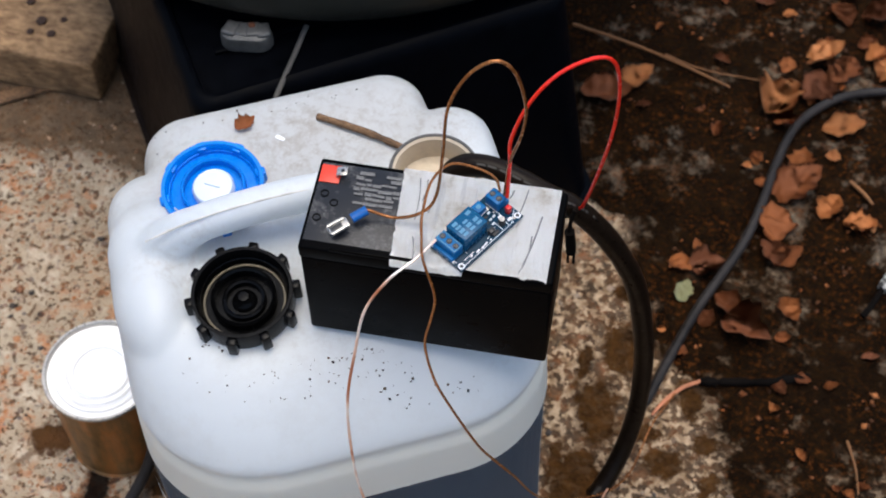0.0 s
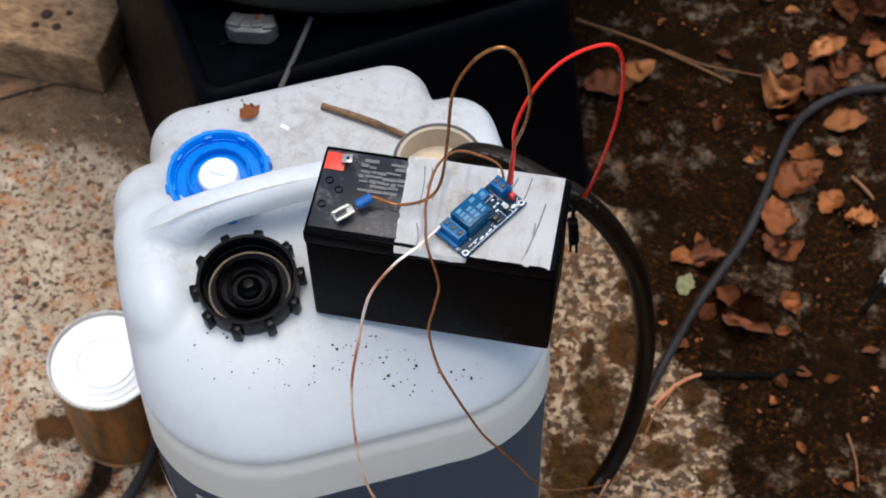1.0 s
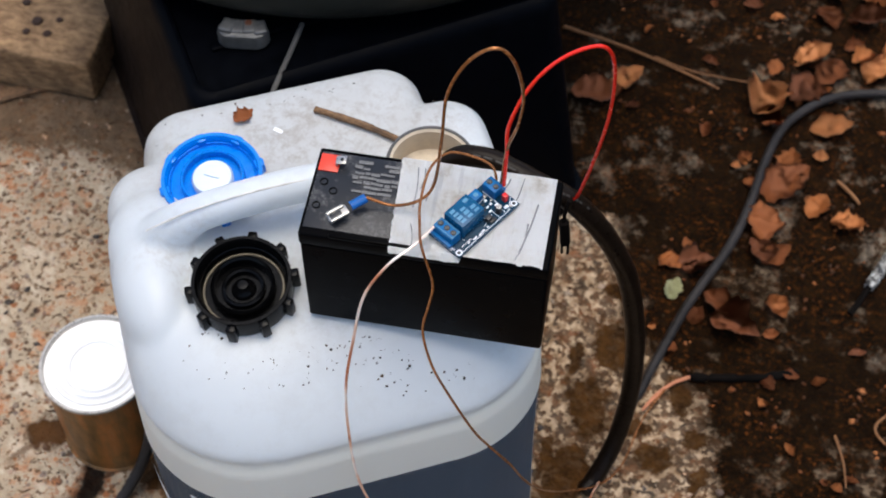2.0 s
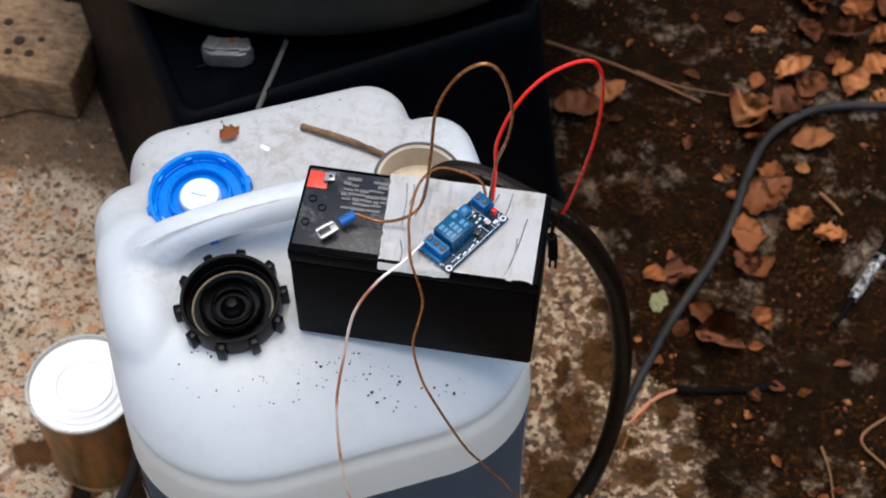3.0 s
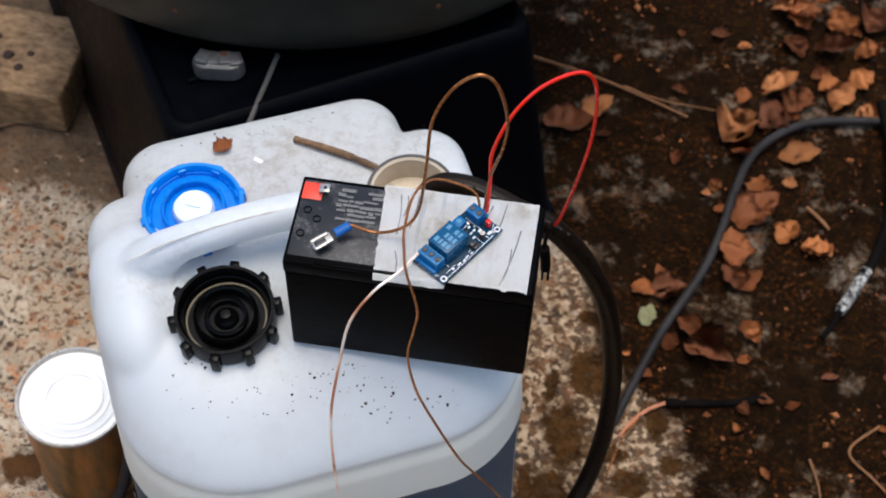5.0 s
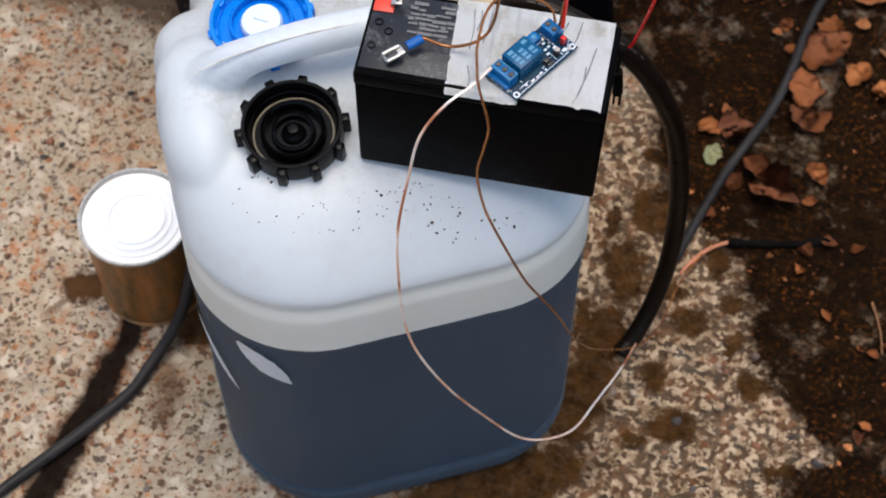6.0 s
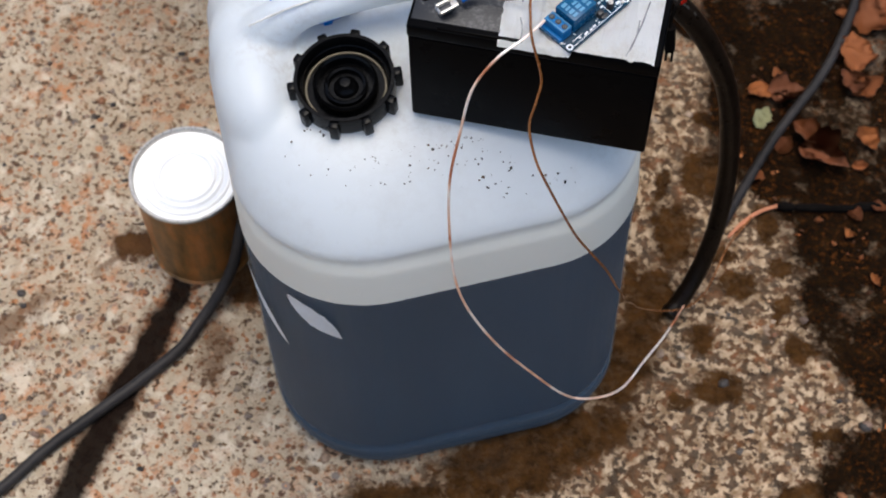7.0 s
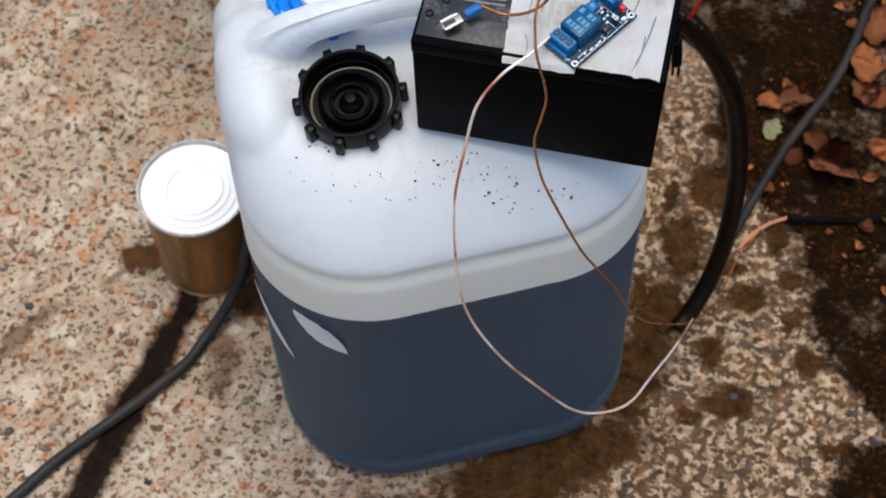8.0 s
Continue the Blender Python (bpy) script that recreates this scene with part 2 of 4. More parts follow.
def can_material():
    """Thin, milky polyethylene: part of the light passes, part is scattered through it."""
    m = Mat("milky_polyethylene", (0.86, 0.87, 0.87), 0.38)
    dirt = m.ramp(m.noise(9, 9, 0.75), [(0.52, 0.0), (0.74, 0.22)])
    fine = m.ramp(m.noise(160, 6, 0.75), [(0.66, 0.0), (0.74, 0.35)])
    col = m.mix(m.math("MAXIMUM", dirt, fine), (0.835, 0.875, 0.895), (0.50, 0.45, 0.38))
    dust = m.math("MULTIPLY", blob(m, m.coord(), (0.02, 0.165), (0.17, 0.085), 0, 0.35), m.ramp(m.noise(22, 5, 0.6), [(0.3, 0.38), (0.7, 0.62)]))
    col = m.mix(dust, col, (0.55, 0.525, 0.48))
    # dirt smears; the first also paints the shaded hollow below the grip
    for place, size, turn, much in (((-0.062, 0.055), (0.032, 0.026), 20, 0.75), ((0.02, 0.17), (0.05, 0.022), 0, 0.35), ((-0.055, 0.165), (0.03, 0.025), 0, 0.35),
                                    ((0.125, 0.135), (0.03, 0.03), 0, 0.45), ((0.128, -0.030), (0.030, 0.016), 30, 0.55), ((-0.088, 0.070), (0.030, 0.022), 0, 0.40), ((-0.005, 0.045), (0.02, 0.03), 0, 0.35), ((0.02, 0.150), (0.19, 0.085), 0, 0.50), ((0.03, 0.135), (0.14, 0.06), 10, 0.35), ((-0.03, 0.02), (0.05, 0.03), 0, 0.30), ((0.01, -0.005), (0.12, 0.03), 0, 0.25)):
        smear_shade = m.math("MULTIPLY", blob(m, m.coord(), place, size, turn, 0.9), m.ramp(m.noise(120, 7, 0.75), [(0.46, 0.0), (0.66, much * 0.6)]))
        col = m.mix(smear_shade, col, (0.30, 0.22, 0.14))
    height = m.n("ShaderNodeSeparateXYZ")
    m.to(m.coord(), height.inputs[0])
    film = m.ramp(m.math("ADD", height.outputs["Z"], m.math("MULTIPLY", m.noise(30, 4), 0.004)), [(0.345, 1.0), (0.358, 0.0)])
    col = m.mix(m.math("MULTIPLY", film, 0.85), col, (0.93, 0.90, 0.79))
    m.color(col)
    m.bump(m.noise(70, 4), 0.02, 0.001)
    trans = m.n("ShaderNodeBsdfTranslucent")
    m.to(col, trans.inputs["Color"])
    clear = m.n("ShaderNodeBsdfTransparent", Color=(0.93, 0.94, 0.95, 1))
    # below the liquid's level the wall is wetted inside, and so clearer
    xyz = m.n("ShaderNodeSeparateXYZ")
    m.to(m.coord(), xyz.inputs[0])
    wet = m.math("LESS_THAN", m.math("ADD", xyz.outputs["Z"], m.math("MULTIPLY", m.noise(40, 3), 0.002)), 0.3012)
    a = m.n("ShaderNodeMixShader")
    m.to(m.math("ADD", m.math("MULTIPLY", wet, 0.80), 0.12), a.inputs[0])
    m.to(trans.outputs[0], a.inputs[1])
    m.to(clear.outputs[0], a.inputs[2])
    b = m.n("ShaderNodeMixShader")
    m.to(m.math("ADD", m.math("MULTIPLY", wet, 0.54), 0.42), b.inputs[0])
    m.to(m.b.outputs[0], b.inputs[1])
    m.to(a.outputs[0], b.inputs[2])
    m.to(b.outputs[0], m.out.inputs["Surface"])
    return m.m


def liquid_material():
    """Dark water with a faint grey bloom of settled film in it."""
    m = Mat("dark_oily_water", (0.0075, 0.029, 0.056), 0.45, spec=0.12)
    tall = m.n("ShaderNodeMapping")
    tall.inputs["Scale"].default_value = (1, 1, 0.25)
    m.to(m.coord(), tall.inputs["Vector"])
    bloom = m.noise(9, 3, 0.5, tall.outputs[0])
    m.color(m.ramp(bloom, [(0.35, (0.0045, 0.0270, 0.0580)), (0.65, (0.0130, 0.0400, 0.0760))]))
    return m.m


def bin_material():
    """Black plastic, coloured brown on the side that faces the open sky, as painted light."""
    m = Mat("black_bin_plastic", rough=0.48, spec=0.03)
    grain = m.noise(75, 6, 0.7)
    black = m.ramp(grain, [(0.3, (0.0006, 0.0008, 0.0015)), (0.7, (0.0014, 0.0019, 0.0034))])
    # skylight on the left wall, put into the colour as a brown tint
    lit_side = m.math("MULTIPLY", blob(m, m.coord(), (-0.045, 0.12), (0.046, 0.45), 0, 0.3), m.ramp(m.noise(20, 5, 0.6), [(0.3, 0.45), (0.65, 0.95)]))
    m.color(m.mix(lit_side, black, m.ramp(grain, [(0.3, (0.010, 0.0060, 0.0042)), (0.7, (0.024, 0.0150, 0.0105))])))
    m.rough(m.ramp(grain, [(0.3, 0.36), (0.7, 0.60)]))
    m.bump(grain, 0.3, 0.001)
    return m.m


def glinting_copper_wire():
    """Copper wire with pale lengths painted in for its bright highlights."""
    m = Mat("copper_with_glints", rough=0.3, metal=0.45)
    # copper tone, then whitish stretches that stand for highlights
    m.color(m.ramp(m.noise(24, 3, 0.5), [(0.40, (0.50, 0.17, 0.075)), (0.50, (0.82, 0.52, 0.37)), (0.60, (0.92, 0.82, 0.74))]))
    m.bump(m.noise(220, 3), 0.2, 0.0003)
    return m.m


def tape_material():
    m = Mat("foil_tape", (0.72, 0.72, 0.72), 0.28, 0.04)
    patch = m.ramp(m.noise(40, 6, 0.7), [(0.46, (0.95, 0.95, 0.93)), (0.58, (0.88, 0.86, 0.81)), (0.72, (0.58, 0.52, 0.42))])
    fine = m.n("ShaderNodeMapping")
    fine.inputs["Scale"].default_value = (1, 0.07, 1)
    m.to(m.coord(), fine.inputs["Vector"])
    streak = m.noise(420, 6, 0.75, fine.outputs[0])
    fold = m.noise(110, 4, 0.6, fine.outputs[0])
    dull = m.mix(m.ramp(streak, [(0.58, 0.0), (0.72, 0.4)]), patch, (0.42, 0.43, 0.45))
    m.color(m.mix(m.ramp(fold, [(0.64, 0.0), (0.72, 0.35)]), dull, (0.36, 0.36, 0.36)))
    m.bump(m.math("ADD", m.math("ADD", m.noise(55, 6, 0.7), fold), m.math("MULTIPLY", streak, 0.7)), 1.0, 0.0016)
    return m.m


def wood_material(name, dark, light, scale=18):
    m = Mat(name, rough=0.8)
    stretch = m.n("ShaderNodeMapping")
    stretch.inputs["Scale"].default_value = (0.4, 1, 1)
    m.to(m.coord(), stretch.inputs["Vector"])
    grain = m.noise(scale * 9, 6, 0.7, stretch.outputs[0])
    m.color(m.mix(m.ramp(m.noise(scale, 5), [(0.45, 0.0), (0.7, 0.7)]), m.ramp(grain, [(0.3, dark), (0.7, light)]),
                  tuple(c * 0.35 for c in dark)))
    m.bump(grain, 0.6, 0.0015)
    return m.m


def leaf_material():
    m = Mat("dead_leaf", rough=0.7)
    info = m.n("ShaderNodeObjectInfo")
    tone = m.ramp(info.outputs["Random"], [(0.0, (0.14, 0.036, 0.006)), (0.3, (0.26, 0.070, 0.011)),
                                           (0.7, (0.43, 0.132, 0.024)), (1.0, (0.62, 0.25, 0.085))])
    m.color(m.mix(m.ramp(m.noise(90, 6, 0.7), [(0.50, 0.0), (0.68, 0.6)]), tone, (0.16, 0.050, 0.014)))
    m.bump(m.noise(160, 5), 0.4, 0.0008)
    return m.m


def rust_tin_material():
    m = Mat("rusty_tinplate", rough=0.45, metal=0.35)
    stretch = m.n("ShaderNodeMapping")
    stretch.inputs["Scale"].default_value = (1, 1, 0.25)
    m.to(m.coord(), stretch.inputs["Vector"])
    streak = m.noise(45, 7, 0.7, stretch.outputs[0])
    m.color(m.ramp(streak, [(0.3, (0.060, 0.030, 0.010)), (0.48, (0.20, 0.100, 0.030)), (0.60, (0.36, 0.13, 0.030)),
                            (0.75, (0.30, 0.24, 0.15))]))
    m.bump(m.noise(200, 6), 0.3, 0.0006)
    return m.m


def battery_material():
    m = Mat("black_abs", (0.006, 0.006, 0.006), 0.32, spec=0.02)
    dust = m.ramp(m.noise(150, 8, 0.8), [(0.64, 0.0), (0.76, 0.25)])
    m.color(m.mix(dust, (0.0015, 0.0015, 0.0018), (0.08, 0.075, 0.07)))
    m.rough(m.ramp(m.noise(60, 5), [(0.3, 0.22), (0.7, 0.45)]))
    m.bump(m.noise(700, 3), 0.12, 0.0003)
    return m.m


def scuffed_lid():
    m = Mat("scuffed_lid", (0.016, 0.017, 0.019), 0.4, spec=0.3)
    dust = m.math("MULTIPLY", m.ramp(m.noise(55, 8, 0.75), [(0.48, 0.0), (0.66, 1.0)]), m.ramp(m.noise(420, 4, 0.7), [(0.42, 0.1), (0.6, 0.75)]))
    m.color(m.mix(dust, (0.013, 0.014, 0.017), (0.22, 0.21, 0.20)))
    m.rough(m.ramp(dust, [(0.0, 0.33), (0.5, 0.7)]))
    m.bump(m.noise(500, 4), 0.2, 0.0004)
    return m.m


def grubby_tape():
    m = Mat("grubby_white_tape", rough=0.6)
    m.color(m.ramp(m.noise(150, 5, 0.7), [(0.44, (0.012, 0.010, 0.009)), (0.52, (0.22, 0.21, 0.19)), (0.66, (0.60, 0.60, 0.57))]))
    m.bump(m.noise(220, 5), 0.6, 0.0012)
    return m.m


GROUND = ground_material()
PEBBLE = pebble_material("river_gravel", [(0.0, (0.05, 0.045, 0.042)), (0.25, (0.26, 0.13, 0.065)), (0.5, (0.46, 0.36, 0.26)),
                                          (0.75, (0.15, 0.11, 0.08)), (1.0, (0.55, 0.34, 0.20))])
LITTER = pebble_material("leaf_crumbs", [(0.0, (0.02, 0.008, 0.003)), (0.5, (0.07, 0.022, 0.006)), (0.78, (0.26, 0.075, 0.018)), (1.0, (0.55, 0.20, 0.065))], 0.8)
def stone_material():
    m = Mat("dark_stone", rough=0.6, spec=0.2)
    tone = m.ramp(m.n("ShaderNodeObjectInfo").outputs["Random"], [(0.0, (0.030, 0.028, 0.028)), (0.3, (0.10, 0.085, 0.075)), (0.55, (0.30, 0.12, 0.05)),
                                                                  (0.75, (0.20, 0.16, 0.13)), (1.0, (0.50, 0.30, 0.17))])
    m.color(m.mix(m.ramp(m.noise(3, 5), [(0.4, 0.0), (0.7, 0.6)]), tone, (0.05, 0.035, 0.025)))
    m.bump(m.noise(8, 4), 0.4, 0.0005)
    return m.m


STONE = stone_material()
CRUMB = pebble_material("dark_crumbs", [(0.0, (0.008, 0.007, 0.006)), (0.7, (0.04, 0.03, 0.02)), (1.0, (0.16, 0.09, 0.04))], 0.8)
CAN = can_material()
SEAM = plain("dirty_seam", (0.60, 0.58, 0.54), 0.6, vary=0.4, scale=300)
LIQUID = liquid_material()
SOLID_HDPE = plain("cream_polyethylene", (0.60, 0.51, 0.385), 0.45, vary=0.25, scale=50, spec=0.3)
BLUE_CAP = plain("blue_polyethylene", (0.0, 0.185, 0.66), 0.3, vary=0.12, scale=80, bump=0.08, spec=0.25)
WHITE_CAP = plain("white_polyethylene", (0.60, 0.68, 0.76), 0.4, vary=0.05, scale=90)
BLACK_CAP = plain("black_polyethylene", (0.002, 0.002, 0.0022), 0.2, vary=0.3, scale=90, spec=0.10)
BATTERY = battery_material()
DARKLID = scuffed_lid()
PRINT = plain("worn_grey_print", (0.13, 0.128, 0.125), 0.6, vary=0.97, scale=190)
RED_MARK = plain("red_paint", (0.72, 0.040, 0.015), 0.4, vary=0.55, scale=130)
TIN_METAL = plain("tinned_metal", (0.42, 0.405, 0.38), 0.32, 0.8, vary=0.25, scale=200)
TAPE = tape_material()
# dark grey that stands for the shade in the tape's wrinkles
CREASE_SHADE = plain("tape_crease_shade", (0.24, 0.24, 0.25), 0.5, 0.2, vary=0.5, scale=150)
PCB = plain("blue_solder_mask", (0.003, 0.030, 0.060), 0.35, vary=0.3, scale=220, bump=0.1, spec=0.15)
RELAY = plain("blue_relay_plastic", (0.003, 0.072, 0.165), 0.24, vary=0.12, scale=150, spec=0.22)
TERMINAL = plain("blue_terminal_plastic", (0.002, 0.115, 0.31), 0.35, vary=0.12, scale=150, spec=0.2)
SILK = plain("white_silkscreen", (0.72, 0.76, 0.80), 0.6, vary=0.15, scale=400)
PALE_INK = plain("pale_relay_print", (0.06, 0.22, 0.36), 0.5, vary=0.2, scale=400)
CHIP = plain("black_epoxy", (0.012, 0.012, 0.014), 0.4, vary=0.3, scale=400)
RED_LENS = plain("red_plastic", (0.62, 0.012, 0.012), 0.3, vary=0.15, scale=200)
BROWN_WIRE = plain("brown_enamel", (0.27, 0.098, 0.026), 0.22, 0.5, vary=0.4, scale=120)
COPPER = plain("bare_copper", (0.34, 0.125, 0.06), 0.5, 0.35, vary=0.35, scale=150)
PINK_WIRE = glinting_copper_wire()
RED_WIRE = plain("red_pvc", (0.78, 0.022, 0.010), 0.22, vary=0.15, scale=90)
BLUE_PVC = plain("blue_pvc", (0.006, 0.085, 0.30), 0.4, vary=0.3, scale=150, spec=0.25)
HOSE = plain("black_wet_rubber", (0.007, 0.0045, 0.003), 0.34, vary=0.6, scale=60, bump=0.3, spec=0.09)
HOSE_INK = plain("worn_hose_lettering", (0.035, 0.030, 0.024), 0.6, vary=0.8, scale=400)
CABLE = plain("grey_rubber", (0.022, 0.019, 0.018), 0.42, vary=0.7, scale=70, bump=0.4, spec=0.14)
DIRTY_BLACK = plain("dirty_black_rubber", (0.005, 0.004, 0.0035), 0.7, vary=0.7, scale=90, bump=0.5, spec=0.02)
WHITE_TAPE = grubby_tape()
BIN = bin_material()
DRUM = plain("grey_green_paint", (0.020, 0.0207, 0.0168), 0.5, vary=0.6, scale=22, bump=0.3, spec=0.3)
ZINC = plain("cast_zinc", (0.12, 0.12, 0.118), 0.5, 0.6, vary=0.6, scale=180, bump=0.5)
ROD = plain("dull_grey_rod", (0.09, 0.085, 0.08), 0.6, vary=0.3, scale=120)
SEAL = plain("grubby_seal", (0.15, 0.125, 0.085), 0.6, vary=0.4, scale=120)
RUST = plain("rust", (0.10, 0.03, 0.009), 0.8, vary=0.5, scale=300)
WOOD = wood_material("weathered_timber", (0.10, 0.046, 0.016), (0.52, 0.315, 0.150), 20)
KNOT = plain("dark_knot", (0.035, 0.014, 0.006), 0.8, vary=0.5, scale=200)
TWIG = wood_material("twig_bark", (0.055, 0.026, 0.011), (0.27, 0.15, 0.07), 60)
STRAW = plain("dry_straw", (0.21, 0.088, 0.027), 0.7, vary=0.35, scale=100)
LEAF = leaf_material()
PALE_LEAF = plain("pale_green_leaf", (0.40, 0.39, 0.20), 0.7, vary=0.3, scale=120)
RUST_TIN = rust_tin_material()
LID = plain("bright_tinplate", (0.80, 0.80, 0.79), 0.42, 0.25, vary=0.03, scale=12, bump=0.03)
LABEL_PAPER = plain("torn_white_paper", (0.90, 0.905, 0.91), 0.7, vary=0.1, scale=200)


# ---- building helpers ----
def link(name, bm, material, parent=None, label="", smooth=True, m=None):
    mesh = bpy.data.meshes.new(name)
    bm.normal_update()
    bm.to_mesh(mesh)
    bm.free()
    mesh.materials.append(material)
    for p in mesh.polygons:
        p.use_smooth = smooth
    if smooth:
        mesh.set_sharp_from_angle(angle=radians(38))
    ob = new(name, mesh)
    if parent is not None:
        ob.parent = parent
    if m is not None:
        ob.matrix_basis = m
    return tagged(ob, label)


def part(name, bm, material, parent, label="", smooth=True, m=None):
    return link(name, bm, material, parent, label, smooth, m)


def thing(name, label, category, group="", kind="", m=None):
    ob = tagged(new(name), label, category, group, kind)
    ob.empty_display_size = 0.02
    if m is not None:
        ob.matrix_basis = m
    return ob


def box(sx, sy, sz, at=(0, 0, 0), bevel=0.0, seg=2, turn=0.0):
    """A bevelled box whose base centre is at a place."""
    bm = bmesh.new()
    bmesh.ops.create_cube(bm, size=1)
    bmesh.ops.scale(bm, vec=(sx, sy, sz), verts=bm.verts)
    if bevel:
        bmesh.ops.bevel(bm, geom=bm.edges[:], offset=bevel, segments=seg, profile=0.5, affect="EDGES")
    bmesh.ops.transform(bm, matrix=pose(at[0], at[1], at[2] + sz / 2, 0, 0, turn), verts=bm.verts)
    return bm


def lathe(profile, seg=48, at=(0, 0, 0), close=False):
    """Turns a profile of (radius, height) round the z axis."""
    bm = bmesh.new()
    rings = []
    for r, z in profile:
        if r < 1e-6:
            rings.append([bm.verts.new((at[0], at[1], at[2] + z))])
        else:
            rings.append([bm.verts.new((at[0] + r * math.cos(2 * math.pi * i / seg),
                                        at[1] + r * math.sin(2 * math.pi * i / seg), at[2] + z)) for i in range(seg)])
    pairs = list(zip(rings, rings[1:]))
    if close:
        pairs.append((rings[-1], rings[0]))
    for a, b in pairs:
        for i in range(seg):
            j = (i + 1) % seg
            if len(a) == 1 and len(b) == 1:
                continue
            if len(a) == 1:
                bm.faces.new((a[0], b[j], b[i]))
            elif len(b) == 1:
                bm.faces.new((a[i], a[j], b[0]))
            else:
                bm.faces.new((a[i], a[j], b[j], b[i]))
    bmesh.ops.recalc_face_normals(bm, faces=bm.faces)
    return bm


def spline(points, steps=8):
    """A smooth line through a few control points."""
    ps = [Vector(p) for p in points]
    ps = [2 * ps[0] - ps[1], *ps, 2 * ps[-1] - ps[-2]]
    out = []
    for a, b, c, d in zip(ps, ps[1:], ps[2:], ps[3:]):
        for i in range(steps):
            t = i / steps
            out.append(0.5 * (2 * b + (c - a) * t + (2 * a - 5 * b + 4 * c - d) * t * t + (3 * b - a - 3 * c + d) * t ** 3))
    out.append(ps[-2])
    return out


def tube(points, radius, seg=10, steps=8, wobble=0.0, taper=1.0, flat=1.0, bm=None):
    """A closed tube swept along a smooth line. radius may be a function of 0..1."""
    line = spline(points, steps)
    bm = bm or bmesh.new()
    up = Vector((0, 0, 1))
    rings, side = [], None
    for i, p in enumerate(line):
        d = (line[min(i + 1, len(line) - 1)] - line[max(i - 1, 0)]).normalized()
        side = (side - d * side.dot(d)).normalized() if side else d.cross(up if abs(d.z) < 0.95 else Vector((0, 1, 0))).normalized()
        other = d.cross(side)
        f = i / (len(line) - 1)
        r = radius(f) if callable(radius) else radius * (1 + (taper - 1) * f)
        if wobble:
            r *= 1 + wobble * noise.noise(p * 160)
        rings.append([bm.verts.new(p + r * (math.cos(2 * math.pi * k / seg) * side + flat * math.sin(2 * math.pi * k / seg) * other))
                      for k in range(seg)])
    for a, b in zip(rings, rings[1:]):
        for k in range(seg):
            bm.faces.new((a[k], a[(k + 1) % seg], b[(k + 1) % seg], b[k]))
    bm.faces.new(rings[0][::-1])
    bm.faces.new(rings[-1])
    bmesh.ops.recalc_face_normals(bm, faces=bm.faces)
    return bm


def rounded_ring(a, b, r, seg=10):
    """The outline of a rounded rectangle of half sizes a, b."""
    pts = []
    for cx, cy, start in ((a - r, b - r, 0), (r - a, b - r, 90), (r - a, r - b, 180), (a - r, r - b, 270)):
        for k in range(seg + 1):
            w = radians(start + 90 * k / seg)
            pts.append((cx + r * math.cos(w), cy + r * math.sin(w)))
    return pts


def loft(a, b, r, sections, cx=0.0, cy=0.0, bm=None, ring_of=rounded_ring):
    """A closed body from rounded rectangles: sections of (height, inset) or (height, end inset, front inset, back inset)."""
    bm = bm or bmesh.new()
    rings = []
    for z, *insets in sections:
        end, front, back = insets if len(insets) == 3 else insets * 3
        ring = ring_of(a - end, b - (front + back) / 2, max(0.012, r - (end + front + back) * 0.15))
        rings.append([bm.verts.new((cx + x, cy + (front - back) / 2 + y, z)) for x, y in ring])
    n = len(rings[0])
    for p, q in zip(rings, rings[1:]):
        for k in range(n):
            bm.faces.new((p[k], p[(k + 1) % n], q[(k + 1) % n], q[k]))
    bm.faces.new(rings[0][::-1])
    bm.faces.new(rings[-1])
    return bm


def crumbs(name, material, count, where, size, seed, label, category, parent=None, flat=0.6, kind="stuff"):
    """Many small angular bits joined into one mesh. where(rng) gives a place or None."""
    rng = random.Random(seed)
    corner = [Vector(c) for c in ((1, 0, 0), (-1, 0, 0), (0, 1, 0), (0, -1, 0), (0, 0, 1), (0, 0, -1))]
    tri = [(0, 2, 4), (2, 1, 4), (1, 3, 4), (3, 0, 4), (2, 0, 5), (1, 2, 5), (3, 1, 5), (0, 3, 5)]
    verts, faces = [], []
    made = 0
    while made < count:
        p = where(rng)
        made += 1
        if p is None:
            continue
        s = rng.uniform(*size) * (1.0 if rng.random() < 0.85 else 1.7)
        m = Matrix.Translation(p) @ Euler((rng.uniform(-0.3, 0.3), rng.uniform(-0.3, 0.3), rng.uniform(0, 6.3))).to_matrix().to_4x4()
        base = len(verts)
        for c in corner:
            q = c * s * rng.uniform(0.65, 1.15)
            q.y *= 0.75
            q.z *= flat
            verts.append(m @ q)
        faces += [tuple(base + i for i in f) for f in tri]
    mesh = bpy.data.meshes.new(name)
    mesh.from_pydata([tuple(v) for v in verts], [], faces)
    mesh.materials.append(material)
    for p in mesh.polygons:
        p.use_smooth = True
    ob = tagged(new(name, mesh), label, category, "", kind)
    if parent:
        ob.parent = parent
    return ob


# ---- ground ----
bm = bmesh.new()
bmesh.ops.create_grid(bm, x_segments=2, y_segments=2, size=400)
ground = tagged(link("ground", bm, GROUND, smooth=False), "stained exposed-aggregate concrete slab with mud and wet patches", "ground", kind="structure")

# ---- jerry can, standing on the concrete; its long side lies along its own x ----
CAN_POSE = pose(0, 0, 0, 0, 0, 26)
DECK = 0.4050
LEVEL = 0.300
CU, CV, CA, CB, CR = 0.0155, 0.0395, 0.1425, 0.1135, 0.058
CORNER_X, CORNER_Y, BOW = 0.090, 0.085, 0.004


